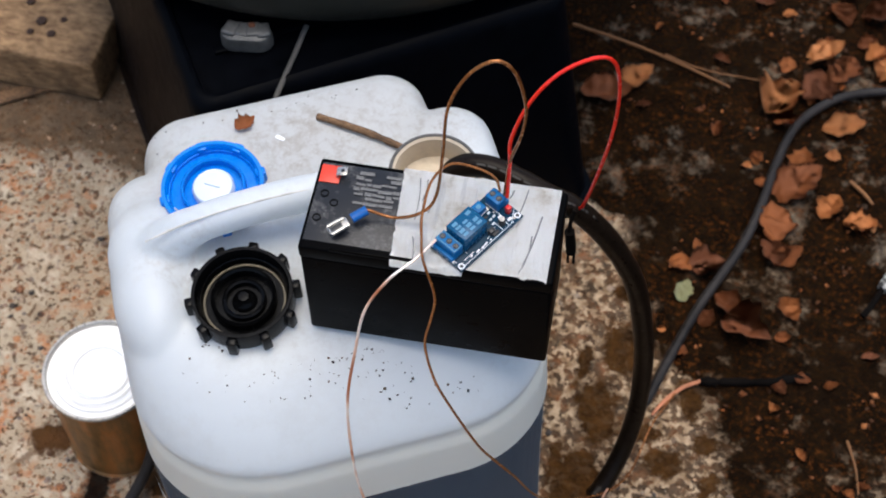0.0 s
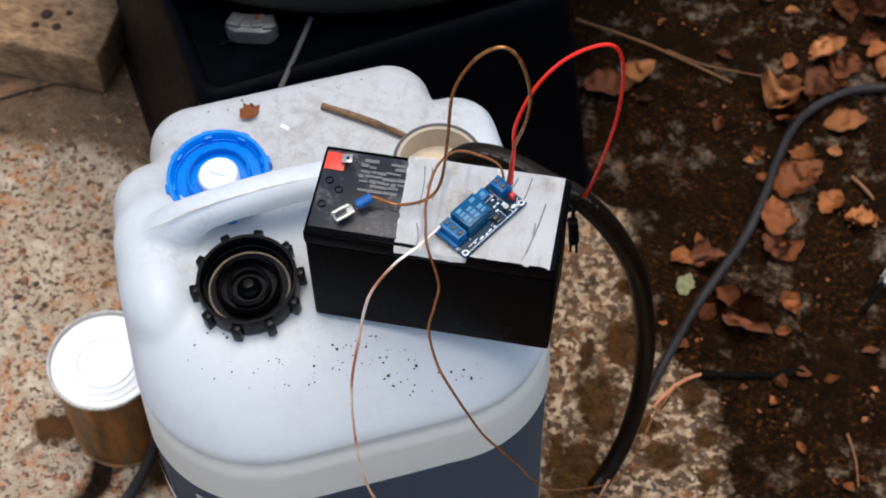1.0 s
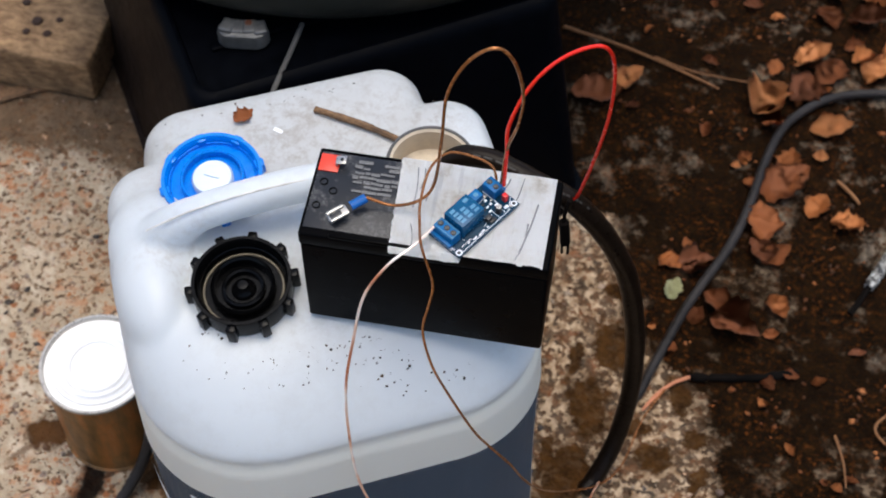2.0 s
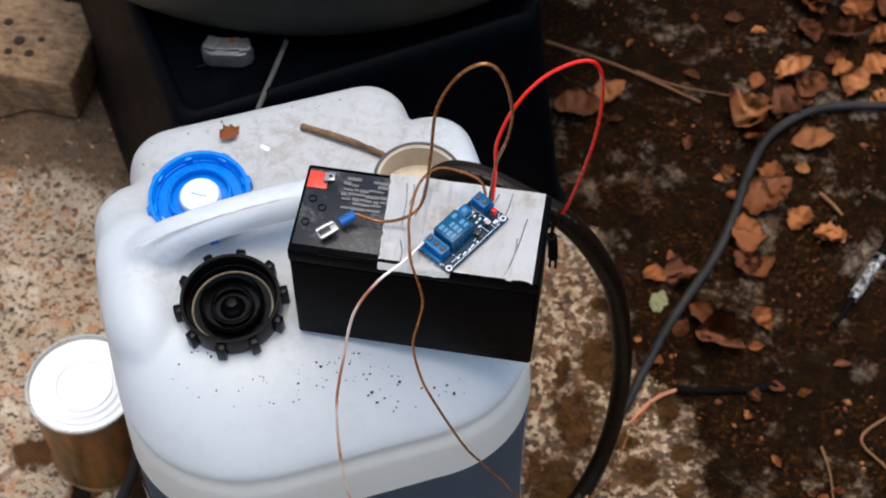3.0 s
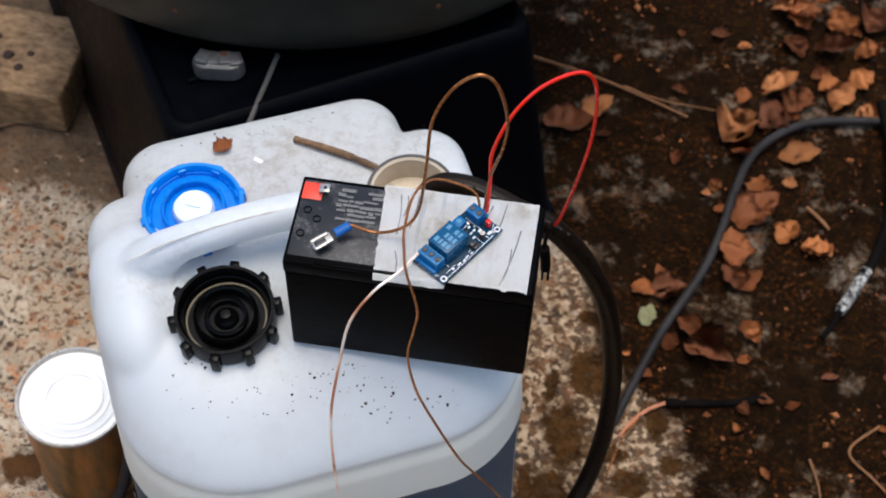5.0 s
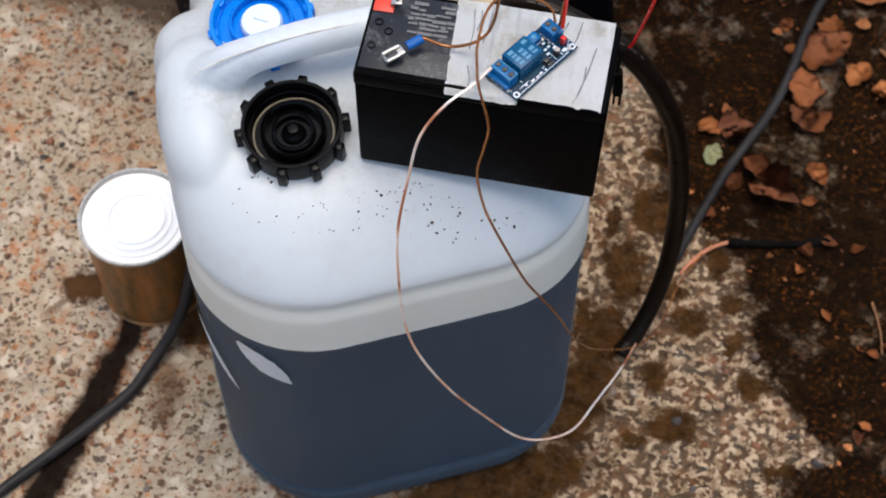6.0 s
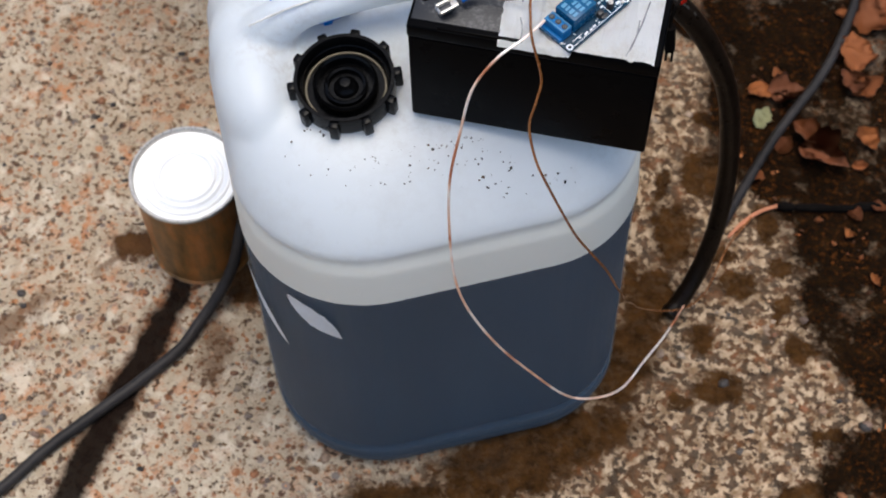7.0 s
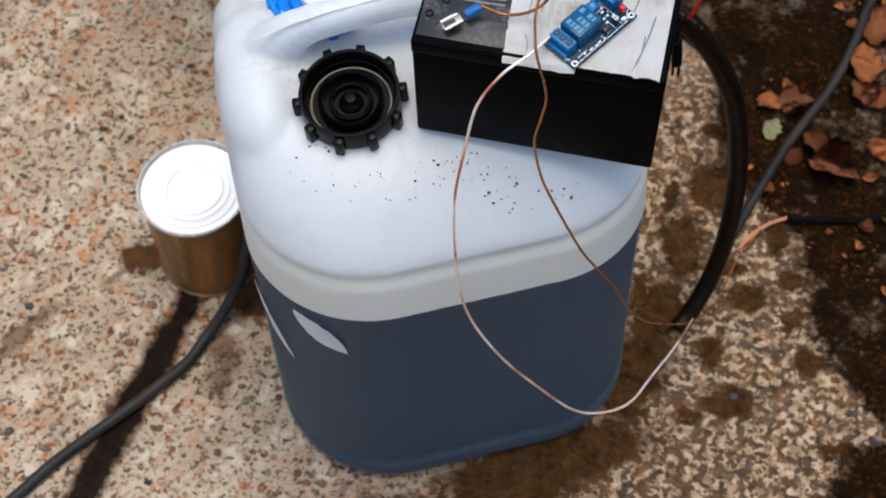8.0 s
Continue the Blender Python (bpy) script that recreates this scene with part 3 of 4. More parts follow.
def can_plan(a, b, r, seg=14):
    """The can's outline: wide elliptic corners in front, tighter ones behind, and a slightly bowed front."""
    k = r / CR
    pts = []
    for sx, sy, rx, ry, start in ((1, 1, r, r, 0), (-1, 1, r, r, 90), (-1, -1, CORNER_X * k, CORNER_Y * k, 180), (1, -1, 0.078 * k, 0.068 * k, 270)):
        for i in range(seg + 1):
            w = radians(start + 90 * i / seg)
            x, y = sx * (a - rx) + rx * math.cos(w), sy * (b - ry) + ry * math.sin(w)
            if y < 0:
                y -= BOW * max(0.0, 1 - (x / CA) ** 2) * min(1.0, -y / 0.06)
            pts.append((x, y))
    return pts


def can_shell():
    main = [(0.0, 0.014, 0.012, 0.016), (0.004, 0.005, 0.004, 0.008), (0.010, 0.000, 0.000, 0.003), (0.020, -0.003, -0.002, 0), (0.032, -0.003, -0.001, 0),
            (0.038, 0.0015, 0.004, 0.0025), (0.044, -0.003, -0.001, 0), (0.12, -0.002, 0.000, 0), (0.20, 0, 0, 0), (0.30, 0, 0, 0), (0.335, 0.001, 0.004, 0),
            (0.346, 0.0035, 0.0095, 0.001), (0.350, 0.0015, 0.0065, 0), (0.356, 0.0015, 0.0085, 0), (0.364, 0.003, 0.014, 0.001),
            (0.374, 0.005, 0.023, 0.003), (0.384, 0.008, 0.035, 0.005), (0.393, 0.012, 0.050, 0.008), (0.399, 0.018, 0.065, 0.013), (0.403, 0.027, 0.083, 0.022),
            (DECK, 0.046, 0.103, 0.042)]
    bm = loft(CA, CB, CR, main, CU, CV, ring_of=can_plan)
    top = [(0.346, 0.0), (0.372, 0.0015), (0.388, 0.005), (0.397, 0.010), (0.4025, 0.018), (DECK, 0.032)]
    loft(0.106, 0.0838, 0.030, [(0.0, 0.016), (0.010, 0.004), (0.022, 0.0)] + top, 0.019, 0.1235, bm)
    loft(0.1415, 0.060, 0.030, [(0.0, 0.016), (0.010, 0.004), (0.022, 0.001), (0.30, 0.004)] + top, 0.0215, 0.106, bm)
    # raised grip along the middle, swelling as it flows into the end wall
    tube([(-0.094, 0.096, 0.366), (-0.090, 0.091, 0.390), (-0.080, 0.087, 0.409), (-0.060, 0.083, 0.4275), (-0.030, 0.081, 0.436), (0.010, 0.081, 0.438),
          (0.040, 0.081, 0.434), (0.060, 0.081, 0.418), (0.066, 0.081, 0.396)],
         lambda f: 0.0138 + 0.013 * max(0, 0.40 - f) / 0.40, 18, 8, bm=bm, flat=0.9)
    for place, size in (((-0.086, 0.092, 0.386), (0.036, 0.046, 0.032)), ((-0.096, 0.058, 0.384), (0.028, 0.050, 0.034)), ((-0.078, 0.040, 0.376), (0.040, 0.044, 0.026))):
        bmesh.ops.create_uvsphere(bm, u_segments=28, v_segments=16, radius=1, matrix=Matrix.Translation(place) @ Matrix.Diagonal((*size, 1)))
    return bm


jerry_can = thing("jerry_can", "translucent white plastic jerry can, grubby, two thirds full of dark liquid", "jerry can", m=CAN_POSE)
shell = part("can_body", can_shell(), CAN, jerry_can, "milky polyethylene body with a moulded grip")
re = shell.modifiers.new("weld", "REMESH")
re.mode, re.voxel_size, re.use_smooth_shade = "VOXEL", 0.0026, True
sm = shell.modifiers.new("soft", "SMOOTH")
sm.factor, sm.iterations = 0.5, 12

liq = loft(CA, CB, CR, [(0.003, 0.012, 0.010, 0.016), (0.010, 0.001, 0.001, 0.005), (0.022, -0.0018, -0.0008, 0.002), (0.032, -0.0018, 0.0002, 0.002), (0.038, 0.002, 0.0045, 0.005), (0.045, -0.0016, 0.0004, 0.002),
                        (0.12, -0.0008, 0.0012, 0.002), (0.20, 0.0012, 0.0012, 0.002), (LEVEL, 0.0012, 0.0012, 0.002)], CU, CV, ring_of=can_plan)
loft(0.106, 0.085, 0.030, [(0.004, 0.016), (0.014, 0.007), (0.20, 0.002), (LEVEL - 0.001, 0.002)], 0.019, 0.1235, liq)
part("liquid", liq, LIQUID, jerry_can, "dark oily liquid seen through the wall", smooth=False)
neck = lathe([(0.034, -0.012), (0.034, 0.006), (0.031, 0.008), (0.0305, 0.020), (0.0315, 0.022), (0.0305, 0.025), (0.0285, 0.027),
              (0.0265, 0.025), (0.026, 0.0065), (0.0, 0.006)], 48, (0.1035, 0.0815, DECK - 0.002))
mouth = part("neck", neck, SOLID_HDPE, jerry_can, "open cream-coloured filler neck")
part("neck_rim", lathe([(0.0306, 0.0262), (0.0302, 0.0272), (0.0286, 0.0276), (0.0280, 0.0268)], 48, (0.1035, 0.0815, DECK - 0.002)), ROD, mouth, "grubby grey rim")


part("mould_seam", tube([(-0.092, 0.079, 0.4285), (-0.064, 0.0765, 0.4415), (-0.030, 0.0755, 0.4485), (0.010, 0.0755, 0.4495), (0.036, 0.0755, 0.4465)], 0.0007, 6, 8, wobble=0.5),
     SEAM, jerry_can, "dirty mould seam along the grip")


def paper_scrap(start, end, width, label):
    """A torn, leaf-shaped scrap of paper glued round the can's front corner: ends as (degrees round the corner, height)."""
    bm = bmesh.new()
    rows = []
    for i in range(19):
        f = i / 18
        w = width * math.sin(math.pi * min(0.999, f + 0.02)) ** 0.8 + 0.0003
        row = []
        for side in (-1, 0, 1):
            torn = side * w * (1 + 0.25 * noise.noise(Vector((f * 9, side, width * 900))))
            a = start[0] + (end[0] - start[0]) * f + math.degrees(torn * 0.7 / CORNER_X)
            z = start[1] + (end[1] - start[1]) * f + torn * 0.7
            grow = 1.0 + 0.0016 / CORNER_X
            x, y = CORNER_X - CA + grow * CORNER_X * math.cos(radians(a)), CORNER_Y - CB + grow * CORNER_Y * math.sin(radians(a))
            y -= BOW * max(0.0, 1 - (x / CA) ** 2) * min(1.0, max(0.0, -y) / 0.06)
            row.append(bm.verts.new((CU + x, CV + y, z)))
        rows.append(row)
    for p, q in zip(rows, rows[1:]):
        for k in range(2):
            bm.faces.new((p[k], q[k], q[k + 1], p[k + 1]))
    bmesh.ops.solidify(bm, geom=bm.faces[:], thickness=0.0004)
    return part("paper_scrap", bm, LABEL_PAPER, jerry_can, label)


leaf_scrap = paper_scrap((222, 0.290), (246, 0.248), 0.0112, "torn scrap of white label")
paper_scrap((187, 0.262), (215, 0.196), 0.0052, "torn strip of white label")

# ---- screw caps lying open side up on the can ----
def screw_cap(name, label, shell_mat, group, place, radius, lugs, inner, tall=0.023):
    cap = thing(name, label, "cap", group, m=place)
    wall = lathe([(0.0, 0.0), (radius * 0.93, 0.0), (radius * 0.98, 0.002), (radius, 0.005), (radius, tall - 0.002), (radius * 0.985, tall),
                  (radius * 0.92, tall), (radius * 0.885, tall - 0.002), (radius * 0.865, tall * 0.6), (radius * 0.845, tall * 0.57), (radius * 0.84, tall * 0.42),
                  (radius * 0.82, tall * 0.38), (radius * 0.815, 0.005), (0.0, 0.005)], 64)
    part("cap_shell", wall, shell_mat, cap)
    for k in range(lugs):
        a = 360 / lugs * k + 8
        lug = box(radius * 0.20, radius * 0.19, tall - 0.003, (radius * (1.03 if lugs > 8 else 0.945), 0, 0.0015), 0.0012)
        part("lug", lug, shell_mat, cap, m=pose(0, 0, 0, 0, 0, a))
    for item, rows, mat, text in inner:
        part(item, lathe(rows, 56), mat, cap, text)
    return cap


R = 0.0334
black_inner = [
    ("gasket", [(R * 0.765, 0.0052), (R * 0.765, 0.0060), (R * 0.775, 0.0064), (R * 0.80, 0.0064), (R * 0.81, 0.0060), (R * 0.81, 0.0052)], SEAL, "grubby cream sealing ring"),
    ("inner_ring", [(R * 0.56, 0.005), (R * 0.56, 0.0120), (R * 0.60, 0.0135), (R * 0.64, 0.0120), (R * 0.65, 0.005)], BLACK_CAP, ""),
    ("inner_ring", [(R * 0.34, 0.005), (R * 0.35, 0.0088), (R * 0.39, 0.0095), (R * 0.43, 0.0088), (R * 0.44, 0.005)], BLACK_CAP, ""),
    ("boss", [(0.0, 0.0125), (R * 0.10, 0.0122), (R * 0.14, 0.0095), (R * 0.20, 0.008), (R * 0.24, 0.0065), (R * 0.25, 0.005)], BLACK_CAP, "")]
screw_cap("screw_cap", "black ribbed plastic screw cap lying open side up", BLACK_CAP, "screw caps",
          pose(-0.0478, 0.0105, 0.4022, 4, -2, 12), R, 10, black_inner, 0.0190)
blue_inner = [
    ("inner_ring", [(R * 0.60, 0.005), (R * 0.60, 0.011), (R * 0.63, 0.012), (R * 0.66, 0.011), (R * 0.67, 0.005)], BLUE_CAP, ""),
    ("bung", [(0.0, 0.0118), (R * 0.30, 0.0118), (R * 0.39, 0.0110), (R * 0.43, 0.009), (R * 0.43, 0.005)], WHITE_CAP, "white plastic bung disc")]
blue = screw_cap("screw_cap", "bright blue screw cap with a white centre, open side up", BLUE_CAP, "screw caps",
                 pose(-0.0890, 0.0900, DECK + 0.0010, 3, -3, 20), 0.0352, 8, blue_inner, 0.0130)
bump = box(0.011, 0.0022, 0.0012, (0, 0, 0.0116), 0.0004, turn=-28)
part("bung_slot", bump, WHITE_CAP, blue)

# ---- the sealed lead battery ----
B0 = 0.4056
battery = thing("battery", "black sealed lead-acid battery with silver tape, standing on the can", "battery", m=pose(-0.0022, -0.0004, B0))
L, W, H = 0.1535, 0.0665, 0.0965
part("case", box(L - 0.001, W - 0.001, H - 0.012, (L / 2, W / 2, 0), 0.0022, 3), BATTERY, battery)
part("lid", box(L, W, 0.0115, (L / 2, W / 2, H - 0.0125), 0.0018, 3), BATTERY, battery)
part("lid_ledge", box(0.052, 0.0022, 0.0035, (0.045, 0.0012, H - 0.0022), 0.0008), BATTERY, battery)
part("top_panel", box(0.060, W - 0.009, 0.001, (0.032, W / 2 + 0.001, H - 0.0013), 0.0004), DARKLID, battery, "scuffed dark grey top")
part("red_mark", box(0.0125, 0.013, 0.0008, (0.0085, 0.0545, H - 0.0004), 0.0003), RED_MARK, battery, "red positive mark")
for x, y, turn in ((0.0165, 0.0555, 5), (0.020, 0.014, 38)):
    tab = box(0.0065, 0.0062, 0.0009, (0, 0, 0.0042), 0.0003)
    t_ob = part("terminal", tab, TIN_METAL, battery, "flat spade terminal", m=pose(x, y, H - 0.0012, 0, -8, turn))
    part("terminal_foot", box(0.0012, 0.0062, 0.0046, (-0.003, 0, 0.0), 0.0003), TIN_METAL, t_ob)
    part("terminal_hole", lathe([(0.0, 0.0), (0.0012, 0.0), (0.0012, 0.0003), (0.0, 0.0003)], 16, (0.0005, 0, 0.0051)), CHIP, t_ob)
rng = random.Random(5)
for row in range(7):
    y, x = 0.0580 - row * 0.0037, 0.0245 + rng.uniform(0, 0.003)
    while x < 0.050:
        w = rng.uniform(0.003, 0.011)
        if rng.random() < 0.85:
            streak = box(w, rng.uniform(0.0014, 0.0025), 0.0003, (0, 0, 0))
            part("print_bar", streak, PRINT, battery, m=pose(x + w / 2, y + rng.uniform(-0.0007, 0.0007), H, 0, 0, rng.uniform(-5, 3)))
        x += w + rng.uniform(0.0002, 0.0010)
for x, y in ((0.008, 0.040), (0.007, 0.022), (0.015, 0.034)):
    part("moulded_mark", lathe([(0.0020, 0.0), (0.0020, 0.0005), (0.0026, 0.0005), (0.0026, 0.0)], 20, (x, y, H - 0.0003)), BATTERY, battery)


def tape_sheet():
    """A crumpled strip over the top, with torn ends bent over the front edge."""
    bm = bmesh.new()
    nx, ny = 110, 40
    grid = []
    for i in range(nx + 1):
        line = []
        for j in range(ny + 1):
            fx, fy = i / nx, j / ny
            x = 0.0525 + fx * 0.0970
            ragged = 0.0010 * noise.noise(Vector((x * 130, 0, 3))) + 0.0003 * noise.noise(Vector((x * 400, 1, 3)))
            y0 = (0.0002 + ragged * 0.7) if fx > 0.47 else (-0.0048 + ragged)
            y = y0 + fy * (0.0662 - y0)
            x += (1 - fx) * (0.004 * (1 - fy)) + (1 - fx) * 0.0010 * noise.noise(Vector((0, y * 260, 0)))
            z = H + 0.0006 + 0.0004 * noise.noise(Vector((x * 240, y * 90, 0))) + 0.0005 * max(0, noise.noise(Vector((x * 70, y * 25, 7))))
            if y < 0:
                z = H + 0.0002 + y * 0.55
                y = y * 0.55 - 0.0006
            line.append(bm.verts.new((x, y, z)))
        grid.append(line)
    for i in range(nx):
        for j in range(ny):
            bm.faces.new((grid[i][j], grid[i + 1][j], grid[i + 1][j + 1], grid[i][j + 1]))
    bmesh.ops.solidify(bm, geom=bm.faces[:], thickness=0.0003)
    return bm


tape = part("silver_tape", tape_sheet(), TAPE, battery, "crumpled silver foil tape")
for a, b in (((0.0635, 0.060), (0.0655, 0.030)), ((0.068, 0.060), (0.0675, 0.044)), ((0.1405, 0.045), (0.1325, 0.003)),
             ((0.1365, 0.030), (0.1340, 0.006)), ((0.121, 0.061), (0.116, 0.050)), ((0.0665, 0.018), (0.0695, 0.002)), ((0.0745, 0.064), (0.0725, 0.036)),
             ((0.1295, 0.063), (0.1235, 0.034))):
    mid = ((a[0] + b[0]) / 2 + 0.001, (a[1] + b[1]) / 2, H + 0.0011)
    part("crease", tube([(*a, H + 0.0008), mid, (*b, H + 0.0008)], 0.00036, 6, 6, wobble=0.7), CREASE_SHADE, tape)

# ---- relay board on the battery ----
board = thing("relay_board", "blue single-relay circuit board lying on silver tape", "circuit board",
              m=pose(0.1015, 0.0265, 0.5042, 1, -1.5, 56.5))
PL, PW, PZ = 0.0535, 0.0262, 0.0016
plate = box(PL, PW, PZ, (0, 0, 0), 0.0004)
part("plate", plate, PCB, board)
for sx in (-1, 1):
    for sy in (-1, 1):
        ring = lathe([(0.0012, 0.0), (0.0012, 0.0004), (0.0021, 0.0004), (0.0021, 0.0)], 24, (sx * 0.0242, sy * 0.0106, PZ - 0.0001))
        part("mounting_ring", ring, SILK, board)
        part("mounting_hole", lathe([(0.0, 0.0), (0.0012, 0.0), (0.0012, 0.0002), (0.0, 0.0002)], 20, (sx * 0.0242, sy * 0.0106, PZ)), CHIP, board)
relay = part("relay", box(0.0192, 0.0155, 0.0128, (-0.0062, 0.0022, PZ), 0.0006), RELAY, board, "bright blue relay block")
for row in range(4):
    for col in range(3):
        if (row + col) % 5 == 4:
            continue
        part("relay_print", box(0.0036, 0.0018 + 0.0006 * (row % 2), 0.0002,
                                (-0.0118 + col * 0.0056, -0.0026 + row * 0.0031, PZ + 0.0127)), PALE_INK, relay)


def screw_block(ways, place):
    w = 0.0052 * ways
    block = part("terminal_block", box(0.0078, w, 0.0085, (0, 0, 0), 0.0005), TERMINAL, board, "blue screw terminal block", m=place)
    part("block_step", box(0.0028, w, 0.0030, (-0.0047, 0, 0), 0.0003), TERMINAL, block)
    for k in range(ways):
        y = (k - (ways - 1) / 2) * 0.0052
        part("screw_well", lathe([(0.0, 0.0), (0.0019, 0.0), (0.0019, 0.0003), (0.0, 0.0003)], 20, (0.0002, y, 0.0084)), CHIP, block)
        part("screw", lathe([(0.0, 0.0007), (0.0011, 0.0006), (0.0012, 0.0)], 16, (0.0002, y, 0.0086)), ZINC, block)
        part("screw_slot", box(0.0024, 0.0004, 0.0003, (0.0002, y, 0.0090), turn=30 + 40 * k), CHIP, block)
    return block


front_block = screw_block(3, pose(-0.0205, 0.0030, PZ))
for w, d, x, y in ((0.0005, 0.0150, -0.0030, 0), (0.0005, 0.0150, 0.0031, 0), (0.0062, 0.0005, 0, 0.0073), (0.0062, 0.0005, 0, -0.0073)):
    part("block_rim", box(w, d, 0.0004, (x, y, 0.0084)), PALE_INK, front_block)
screw_block(2, pose(0.0215, 0.0045, PZ, 0, 0, 180))
part("trim_pot", box(0.0068, 0.0066, 0.0050, (0.0105, 0.0085, PZ), 0.0004), TERMINAL, board, "blue trimmer")
part("trim_screw", lathe([(0.0, 0.0005), (0.0016, 0.0004), (0.0017, 0.0)], 16, (0.0105, 0.0085, PZ + 0.0049)), PALE_INK, board)
part("jumper", box(0.0030, 0.0032, 0.0060, (0.0222, -0.0050, PZ), 0.0004), RED_LENS, board, "small red jumper")
part("capacitor", lathe([(0.0021, 0.0), (0.0021, 0.0048), (0.0018, 0.0053), (0.0, 0.0053)], 24, (0.0135, -0.0078, PZ)), CHIP, board, "small black capacitor")
part("capacitor_top", lathe([(0.0, 0.0002), (0.0017, 0.0002), (0.0017, 0.0)], 24, (0.0135, -0.0078, PZ + 0.0053)), TIN_METAL, board)
part("transistor", box(0.0042, 0.0034, 0.0045, (0.0045, -0.0078, PZ), 0.0006), CHIP, board)
part("diode", box(0.0050, 0.0022, 0.0020, (0.0060, -0.0100, PZ), 0.0004), CHIP, board)
for k, (x, y, w, d, mat) in enumerate([(0.0075, 0.0020, 0.0020, 0.0012, SILK), (0.0105, 0.0022, 0.0020, 0.0012, CHIP), (0.0135, 0.0030, 0.0020, 0.0012, SILK),
                                       (0.0080, -0.0012, 0.0022, 0.0013, CHIP), (0.0110, -0.0010, 0.0020, 0.0012, SILK), (0.0140, -0.0008, 0.0020, 0.0012, SILK),
                                       (0.0165, 0.0010, 0.0020, 0.0012, TIN_METAL), (0.0100, -0.0042, 0.0022, 0.0012, SILK), (0.0160, -0.0036, 0.0022, 0.0014, SILK),
                                       (0.0190, -0.0090, 0.0030, 0.0018, SILK), (0.0215, -0.0105, 0.0016, 0.0016, TIN_METAL), (0.0155, 0.0058, 0.0016, 0.0026, TIN_METAL)]):
    part("chip_component", box(w, d, 0.0008, (x, y, PZ), 0.0002), mat, board)
for x, y, w in ((-0.010, -0.0105, 0.0030), (-0.006, -0.0108, 0.0020), (-0.003, -0.0104, 0.0026), (-0.0150, -0.0100, 0.0016), (0.001, -0.0106, 0.0014)):
    part("silk_bar", box(w, 0.0010, 0.0002, (x, y, PZ), turn=6), SILK, board)
for y in (-0.0055, -0.0010, 0.0035, 0.0075):
    part("solder_joint", lathe([(0.0, 0.0010), (0.0008, 0.0006), (0.0014, 0.0)], 14, (-0.0257, y * 0.9, PZ)), TIN_METAL, board)
    part("silk_box", box(0.0003, 0.0036, 0.0002, (-0.0246, y, PZ)), SILK, board)

for x0, y0, x1, y1 in ((-0.0262, -0.0118, 0.0200, -0.0118), (-0.0155, -0.0070, -0.0155, 0.0105), (0.0040, -0.0060, 0.0040, 0.0105), (0.0175, -0.0065, 0.0175, 0.0095),
                       (0.0070, 0.0050, 0.0170, 0.0050), (0.0000, -0.0088, 0.0090, -0.0062), (0.0175, -0.0118, 0.0262, -0.0060), (-0.0200, -0.0090, -0.0120, -0.0090),
                       (0.0110, -0.0112, 0.0110, -0.0048), (0.0160, -0.0112, 0.0160, -0.0048)):
    w, turn = math.hypot(x1 - x0, y1 - y0), math.degrees(math.atan2(y1 - y0, x1 - x0))
    part("silk_line", box(w, 0.00035, 0.00015, ((x0 + x1) / 2, (y0 + y1) / 2, PZ), turn=turn), SILK, board)

# ---- wires ----
lead = thing("brown_lead", "brown enamelled wire arching from a battery clip to the board", "wire")
part("wire_core", tube([(0.0355, 0.0265, 0.5105), (0.052, 0.026, 0.507), (0.068, 0.027, 0.515), (0.077, 0.029, 0.532), (0.081, 0.031, 0.572), (0.084, 0.033, 0.612),
                        (0.095, 0.036, 0.639), (0.109, 0.039, 0.649), (0.119, 0.041, 0.638), (0.125, 0.044, 0.607), (0.123, 0.046, 0.578),
                        (0.117, 0.048, 0.550), (0.1145, 0.0475, 0.516)], 0.00098, 8, 8), BROWN_WIRE, lead)
part("crimp_sleeve", tube([(0.0272, 0.0199, 0.5087), (0.031, 0.023, 0.5095), (0.0352, 0.0262, 0.5106)], 0.0031, 14, 4, flat=0.8), BLUE_PVC, lead, "blue insulated crimp sleeve")
clip = part("spade_clip", box(0.0125, 0.0066, 0.0006, (0, 0, 0), 0.0002), TIN_METAL, lead, "shiny female spade clip",
            m=pose(0.0205, 0.0140, 0.5072, 0, -7, 40))
for s in (-1, 1):
    part("clip_curl", tube([(-0.0060, s * 0.0031, 0.0008), (0, s * 0.0031, 0.0008), (0.0050, s * 0.0028, 0.0008)], 0.0012, 8, 4), TIN_METAL, clip)
part("clip_window", box(0.0076, 0.0030, 0.0003, (-0.0016, 0, 0.0006), 0.0001), CHIP, clip)

loop = tube([(0.1115, 0.0495, 0.516), (0.108, 0.0535, 0.523), (0.098, 0.057, 0.525), (0.081, 0.058, 0.525), (0.071, 0.046, 0.522), (0.069, 0.025, 0.516), (0.071, 0.012, 0.512),
             (0.075, -0.004, 0.513), (0.083, -0.012, 0.487), (0.082, -0.020, 0.474), (0.080, -0.030, 0.461), (0.086, -0.040, 0.443), (0.095, -0.047, 0.427),
             (0.115, -0.050, 0.379), (0.127, -0.047, 0.351), (0.140, -0.040, 0.316), (0.150, -0.025, 0.263), (0.160, 0.000, 0.199), (0.176, 0.040, 0.115), (0.206, 0.088, 0.036), (0.225, 0.122, 0.012),
             (0.239, 0.174, 0.008), (0.256, 0.209, 0.006)], 0.00085, 8, 8)
tagged(link("signal_wire", loop, BROWN_WIRE), "thin brown wire looping from the board down to the concrete", "wire")
